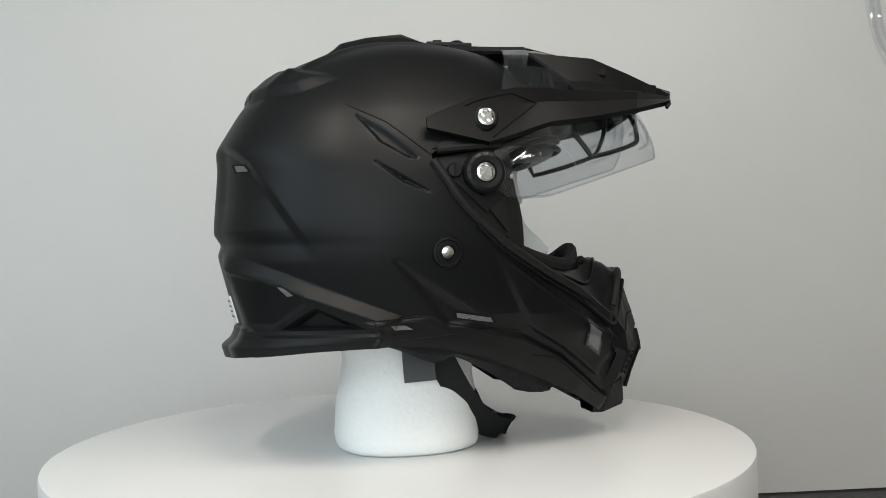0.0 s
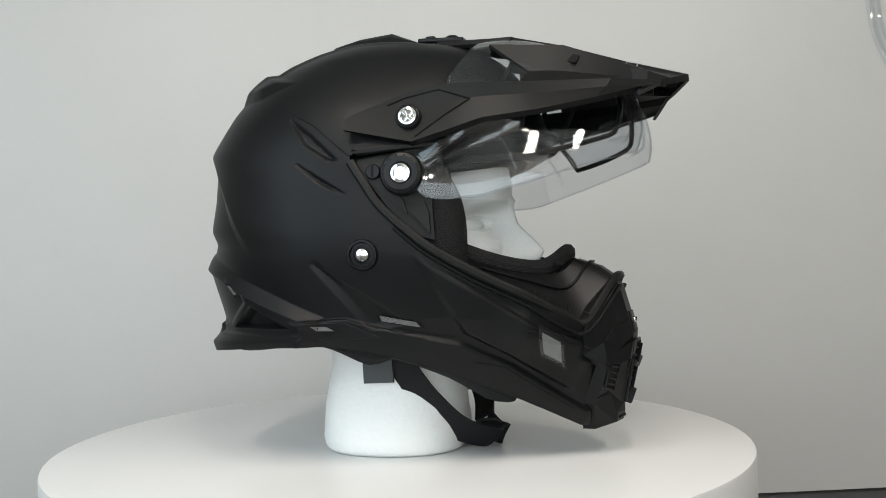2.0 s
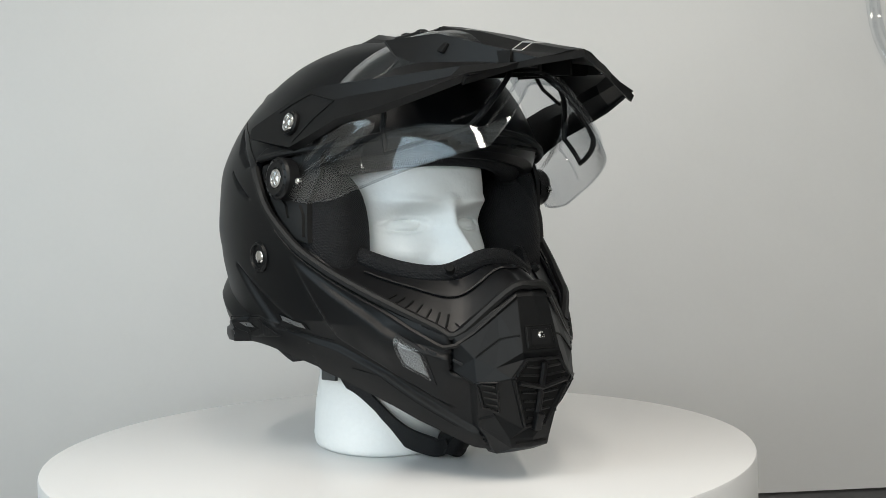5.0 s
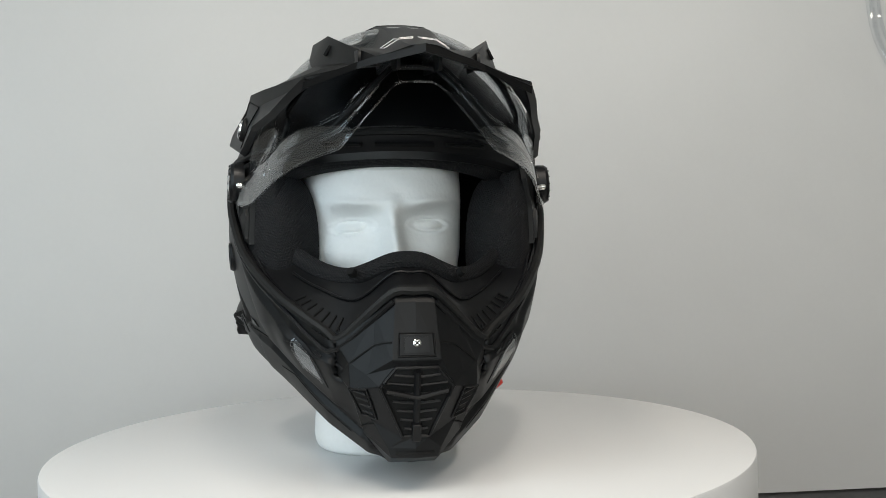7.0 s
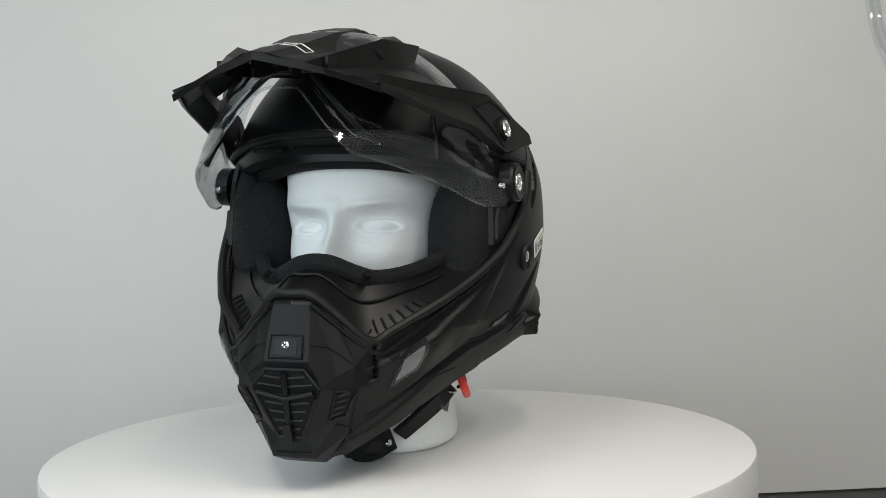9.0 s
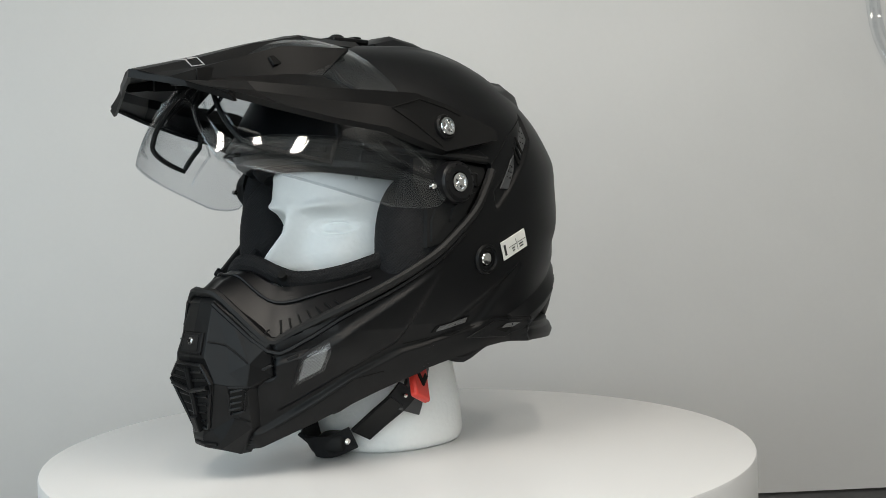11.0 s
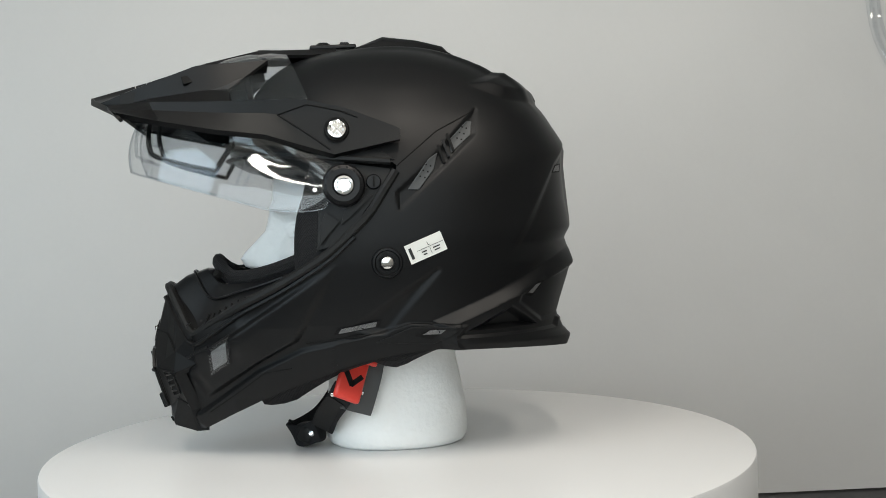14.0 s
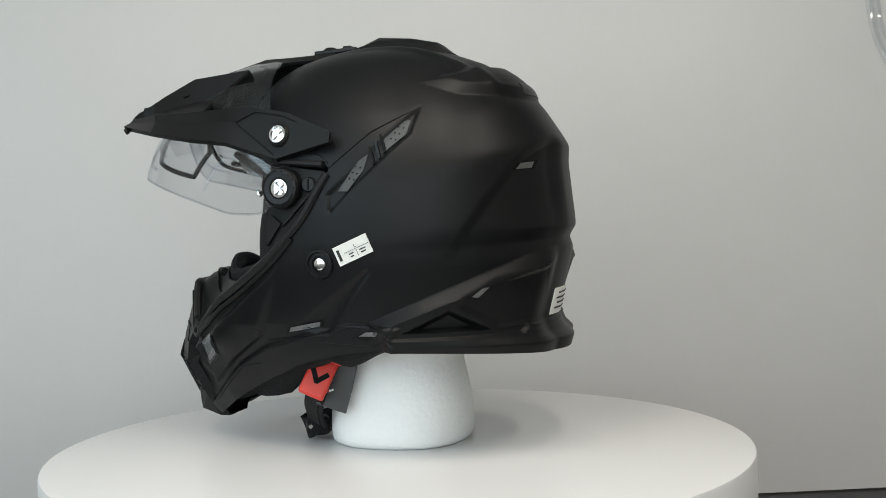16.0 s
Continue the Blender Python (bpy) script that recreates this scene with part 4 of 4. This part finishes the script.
for s in (-1, 1):
    front_loop([(s * .0460, .0750), (s * .0345, .0750), (s * .0265, .0530), (s * .0365, .0560)], .0009, .0008, MATTE, helmet, "chin_vent_rim")
part("lip_slot", tube_bm([(front_x(y, .0295) + .0004, y, .0295) for y in np.linspace(-.0135, .0135, 7)], .0011, sides=6), DARK, housing)

for s in (-1, 1):
    seam = [(front_x(s * y, z) + .0002, s * y, z) for y, z in ((.0170, .1075), (.023, .1065), (.0285, .1050), (.037, .0985), (.0445, .0925))]
    part("chin_seam", tube_bm(seam, .0008, sides=5), DARK, helmet)
    seam = [(front_x(s * y, z) + .0002, s * y, z) for y, z in ((.0280, .0500), (.032, .0490), (.036, .0470))]
    part("chin_seam", tube_bm(seam, .0008, sides=5), DARK, helmet)



def seam(points, s, r=.0005, mat=DARK, name="shell_seam"):
    """A moulded joint line on the flank."""
    q = [Vector((a, 0, b)) for a, b in points]
    line = [u.lerp(v, k / 6) for u, v in zip(q, q[1:]) for k in range(6)] + [q[-1]]
    return part(name, tube_bm([(u.x, s * (side_y(u.x, u.z) + r * .3), u.z) for u in line], r, sides=5), mat, helmet)


for s in (-1, 1):
    seam([(.0115, .2375), (-.004, .2500), (-.021, .2640), (-.052, .2800)], s)
    seam([(.083, .1005), (.0245, .1090), (.002, .1160), (-.037, .1140), (-.0285, .1050)], s)
    seam([(.162, .0400), (.116, .0760), (.095, .0800)], s)

# ---- labels ----
def flank_frame(x, z, turn, s=1):
    """A frame lying on the flank: x along the writing, z out of the shell."""
    at = Vector((x, s * side_y(x, z), z))
    e = .006
    tx = Vector((e * 2, s * (side_y(x + e, z) - side_y(x - e, z)), 0)).normalized()
    tz = Vector((0, s * (side_y(x, z + e) - side_y(x, z - e)), e * 2)).normalized()
    out = tz.cross(tx).normalized() * 1.0
    if out.y * s < 0:
        out = -out
    right = (-tx if s > 0 else tx)
    up = out.cross(right).normalized()
    m = Matrix((right, up, out)).transposed().to_4x4()
    return Matrix.Translation(at) @ m @ Matrix.Rotation(radians(turn), 4, "Z")


def flat_bm(m, w, h, at=(0, 0, 0), thick=.0003):
    bm = bmesh.new()
    bmesh.ops.create_cube(bm, size=1, matrix=m @ Matrix.Translation(at) @ Matrix.Diagonal((w, h, thick, 1)))
    return bm


fm = flank_frame(-.0085, .1745, 22)
sticker = part("size_label", flat_bm(fm, .0300, .0152, (0, 0, .0008), .0010), LABEL, helmet, "white paper size label", smooth=False)
part("label_frame", flat_bm(fm, .0215, .0003, (.0035, .0002, .00145)), INK, sticker, smooth=False)
part("label_frame", flat_bm(fm, .0003, .0055, (.0030, -.0030, .00145)), INK, sticker, smooth=False)
part("label_mark", flat_bm(fm, .0022, .0090, (-.0118, 0, .00145)), INK, sticker, smooth=False)
for bx, by, bw in ((-.002, -.0020, .0040), (-.002, -.0042, .0030), (.0080, -.0020, .0055), (.0080, -.0042, .0045)):
    part("print_bar", flat_bm(fm, bw, .0009, (bx, by, .00145)), INK, sticker, smooth=False)
txt = bpy.data.curves.new("label_letter", "FONT")
txt.body, txt.size, txt.align_x, txt.extrude = "L", .0042, "CENTER", .00005
letter = new("label_letter", txt)
letter.data.materials.append(INK)
letter.parent = sticker
letter.matrix_local = fm @ Matrix.Translation((.0030, .0013, .00145))
rear_lab = part("rear_label", patch_bm([(-.024, .112), (-.024, .134), (.024, .134), (.024, .112)], "rear", .0012, .001, cell=.006), LABEL, helmet, "white printed label on the back")
for k in range(4):
    z = .117 + .0042 * k
    part("print_bar", tube_bm([(rear_x(y, z) - .0013, y, z) for y in np.linspace(-.018, .018 - .004 * (k % 2), 7)], .0008, sides=4), INK, rear_lab)
# worn silver outlines printed on the peak
def peak_z(x, y):
    z = .33
    for _ in range(8):
        z = peak.closest_point_on_mesh(Vector((x, y, z + .0005)))[1].z
    return z


for y0, skew in ((-.0245, .004), (-.0115, -.003), (.0015, .003), (.0135, -.004)):
    ring_xy = [(.2065, y0), (.2065, y0 + .0095), (.2165 - .06 * abs(y0), y0 + .0095 + skew * .5), (.2165 - .06 * abs(y0), y0 + skew * .5)]
    q = [Vector((*a, 0)).lerp(Vector((*b, 0)), f) for a, b in zip(ring_xy, ring_xy[1:] + ring_xy[:1]) for f in (0, .25, .5, .75)]
    part("peak_print", tube_bm([(v.x, v.y, peak_z(v.x, v.y) + .0001) for v in q], .00045, closed=True, sides=6), SILVER, peak, "worn silver print")

# ---- strap, buckle, tag ----
def ribbon(points, half, thick, across):
    """A woven strap: a flat band along points."""
    pts = spline(points, 12)
    bm = bmesh.new()
    rows = []
    for i, q in enumerate(pts):
        d = (pts[min(i + 1, len(pts) - 1)] - pts[max(i - 1, 0)]).normalized()
        a = Vector(across)
        a = (a - d * a.dot(d)).normalized()
        n = d.cross(a).normalized()
        h = half if i % 2 else half * .985
        rows.append([q + a * h + n * thick, q - a * h + n * thick, q - a * h - n * thick, q + a * h - n * thick])
    bm2 = grid_bm(rows, True)
    for r in (bm2.verts[:4], bm2.verts[-4:]):
        bm2.faces.new(r)
    return bm2


part("chin_strap", ribbon([(.012, -.062, .104), (.027, -.0595, .073), (.044, -.046, .044), (.064, -.028, .0200), (.084, -.011, .0105), (.093, -.002, .0120)], .0112, .0011, (.70, -.10, .62)), WEB, helmet, "woven black chin strap")
part("strap_end", ribbon([(.093, -.002, .0120), (.094, .007, .0105), (.086, .019, .0105), (.074, .032, .018)], .0092, .0013, (.45, -.35, .80)), WEB, helmet)
part("strap_keeper", pad_bm((.079, .014, .0125), (.011, .012, .0085), 4, .5), RUBBER, helmet, "black strap keeper")
part("strap_left", ribbon([(.070, .036, .020), (.066, .052, .034), (.058, .066, .048), (.052, .074, .060)], .0100, .0013, (.85, -.3, .35)), WEB, helmet, "woven black strap below the buckle")
ladder = part("ratchet_ladder", ribbon([(.071, .038, .022), (.066, .054, .037), (.059, .067, .050)], .0075, .0022, (.85, -.3, .35)), RUBBER, helmet, "ridged black ratchet strap")
bt = Euler((radians(22), radians(-24), radians(10))).to_matrix()
buckle = part("buckle", box_bm(.0225, .0065, .0360, (.0475, .0805, .0675), bt), RED, helmet, "red plastic quick-release buckle", bevel=.0022)
part("buckle_lever", box_bm(.0280, .0050, .0075, (.0385, .0815, .0850), bt), RED, buckle, bevel=.0018)
bm = bmesh.new()
for a, dx in ((-38, -.0032), (38, .0032)):
    bmesh.ops.create_cube(bm, size=1, matrix=Matrix.Translation((.0475, .0805, .0665)) @ bt.to_4x4() @ Matrix.Translation((dx, .0038, 0)) @ Matrix.Rotation(radians(a), 4, "Y") @ Matrix.Diagonal((.0042, .0012, .0125, 1)))
part("buckle_arrow", bm, DARK, buckle, "black arrow mark", smooth=False)
for dx in (-.0118, .0118):
    part("buckle_pin", lathe([(0, .003), (.0016, .0028), (.0016, -.003)], 12, facing((.0505 + dx, .0790, .0560), (0.3, 1, 0))), STEEL, buckle)
part("strap_rivet", lathe([(0, .002), (.0022, .0018), (.0030, 0)], 16, facing((.0790, .0300, .0150), (.4, .7, .3))), STEEL, helmet)
part("vinyl_flap", ribbon([(.030, .062, .100), (.033, .0665, .075), (.040, .0665, .050), (.044, .0655, .038)], .0135, .0012, (.93, .1, .36)), VINYL, helmet, "grey vinyl strap flap")
part("vinyl_flap", ribbon([(.006, -.0600, .100), (.006, -.0610, .080), (.007, -.0615, .060)], .0130, .0012, (.98, -.05, .1)), VINYL, helmet, "grey vinyl strap flap")
part("chin_curtain", grid_bm([[(x, y, z) for x, y, z in mirrored([(a, 0, b), (a - .012, .026, b + .006), (a - .035, .052, b + .022), (a - .06, .072, b + .034)])] for a, b in ((.166, .034), (.150, .038), (.132, .046), (.118, .058), (.112, .078))]), FABRIC, helmet, "loose black fabric chin curtain", solid=.003)

# ---- the foam head ----
def build_head():
    zs = np.array([0, .0015, .005, .012, .04, .075, .098, .112, .128, .148, .168, .188, .208, .232, .255, .272, .284, .290])
    xf = np.array([.058, .0615, .0638, .0648, .0625, .059, .066, .088, .100, .1035, .1035, .0985, .1060, .105, .093, .072, .045, .004])
    xb = np.array([-.052, -.056, -.0585, -.0597, -.0575, -.0505, -.054, -.062, -.074, -.085, -.090, -.093, -.093, -.090, -.080, -.062, -.038, -.004])
    hw = np.array([.055, .0585, .0608, .0618, .0595, .054, .053, .055, .0595, .0635, .0665, .068, .0685, .068, .061, .048, .030, .003])
    bm = bmesh.new()
    rows = []
    n = 240
    zz = np.unique(np.r_[np.linspace(0, .012, 7), np.linspace(.012, .14, 30), np.linspace(.14, .235, 130), np.linspace(.235, .29, 24)])
    for z in zz:
        f, b, w = np.interp(z, zs, xf), np.interp(z, zs, xb), np.interp(z, zs, hw)
        row = []
        for k in range(n):
            a = 2 * math.pi * k / n
            # denser towards the face
            a = a - .55 * math.sin(a)
            c, s = math.cos(a), math.sin(a)
            e = 2 / 2.35
            x = (f if c > 0 else -b) * abs(c) ** e * (1 if c > 0 else -1)
            y = w * abs(s) ** e * (1 if s > 0 else -1)
            if c > 0:
                ay = abs(y)
                ridge = float(np.interp(z, [.146, .151, .157, .164, .185, .203, .214], [0, .012, .027, .031, .017, .005, 0]))
                wide = float(np.interp(z, [.15, .160, .175, .20], [.0115, .0110, .0080, .0075]))
                x += ridge * math.exp(-(y / wide) ** 2)
                x += .006 * math.exp(-((ay - .0125) / .006) ** 2 - ((z - .1565) / .007) ** 2)
                x -= .0165 * math.exp(-((ay - .0285) / .0165) ** 2 - ((z - .1910) / .0095) ** 2)
                x += .0105 * math.exp(-((ay - .031) / .0105) ** 2 - ((z - .1880) / .0058) ** 2)
                x -= .0026 * math.exp(-((ay - .031) / .0125) ** 2 - ((z - .1930 + 5.0 * (ay - .031) ** 2) / .0013) ** 2)
                x -= .0028 * math.exp(-((ay - .031) / .0115) ** 2 - ((z - .1842 - 4.0 * (ay - .031) ** 2) / .0012) ** 2)
                x += .0062 * math.exp(-((ay - .030) / .018) ** 2 - ((z - .2060 - .10 * (ay - .03)) / .0046) ** 2)
                lid = ((ay - .031) / .0128) ** 2 + ((z - .1882 + .06 * (ay - .031)) / .0046) ** 2
                x -= .0012 * math.exp(-((lid - 1.0) / .40) ** 2)
                x += .0012 * math.exp(-((lid - 1.9) / .5) ** 2)
                x += .0040 * math.exp(-((ay - .042) / .014) ** 2 - ((z - .168) / .012) ** 2)
                x += .0035 * math.exp(-(y / .020) ** 2 - ((z - .131) / .005) ** 2)
            # dents and pressed beads of the foam
            x += .0006 * math.sin(61 * y + 3.1 * math.sin(83 * z)) * math.sin(97 * z + 2.0 * math.sin(71 * y)) * (c > 0)
            row.append((x, y, z))
        rows.append(row)
    bm = grid_bm(rows, True)
    bm.faces.new([v for v in bm.verts[:n]][::-1])
    bm.faces.new(bm.verts[-n:])
    me = mesh_of("foam_head", bm, FOAM)
    me.set_sharp_from_angle(angle=radians(80))
    return tagged(new("foam_head", me), "white styrofoam display head standing on the turntable", "display head")


head = build_head()

# curled clear sheet edge at the far right of the backdrop
curl = thing("clear_strip", "curled clear plastic strip hanging at the backdrop's edge", "plastic strip")
for k in range(2):
    q = []
    for z in np.linspace(.385, .66, 16):
        x = .677 + .011 * k + .016 * max(0, (.47 - z) / .07) ** 2
        q.append((x, sheet_y(x, z) - .0038, z))
    part("strip", tube_bm(q, .0046, sides=12), CLEAR, curl, "curled clear plastic")


# ---- motion ----
def motions():
    seat = pose(.0011, -.0140, 0, 0, 0, 4.5)
    lean = pose(0, 0, 0, -1.5, 0, 0)
    times = [0.0, 0.1, 0.2, 0.4] + [0.5 * k for k in range(2, 32)] + [15.6, 15.8, 15.9, 16.0]
    spin = [(t, pose(0, 0, 0, 0, 0, 2.327 - 12.9008 * t + 0.00688 * (t - 8) ** 2)) for t in times]
    walk(turntable, spin)
    walk(head, [(t, m @ seat) for t, m in spin])
    walk(helmet, [(t, m @ seat @ lean) for t, m in spin])


motions()
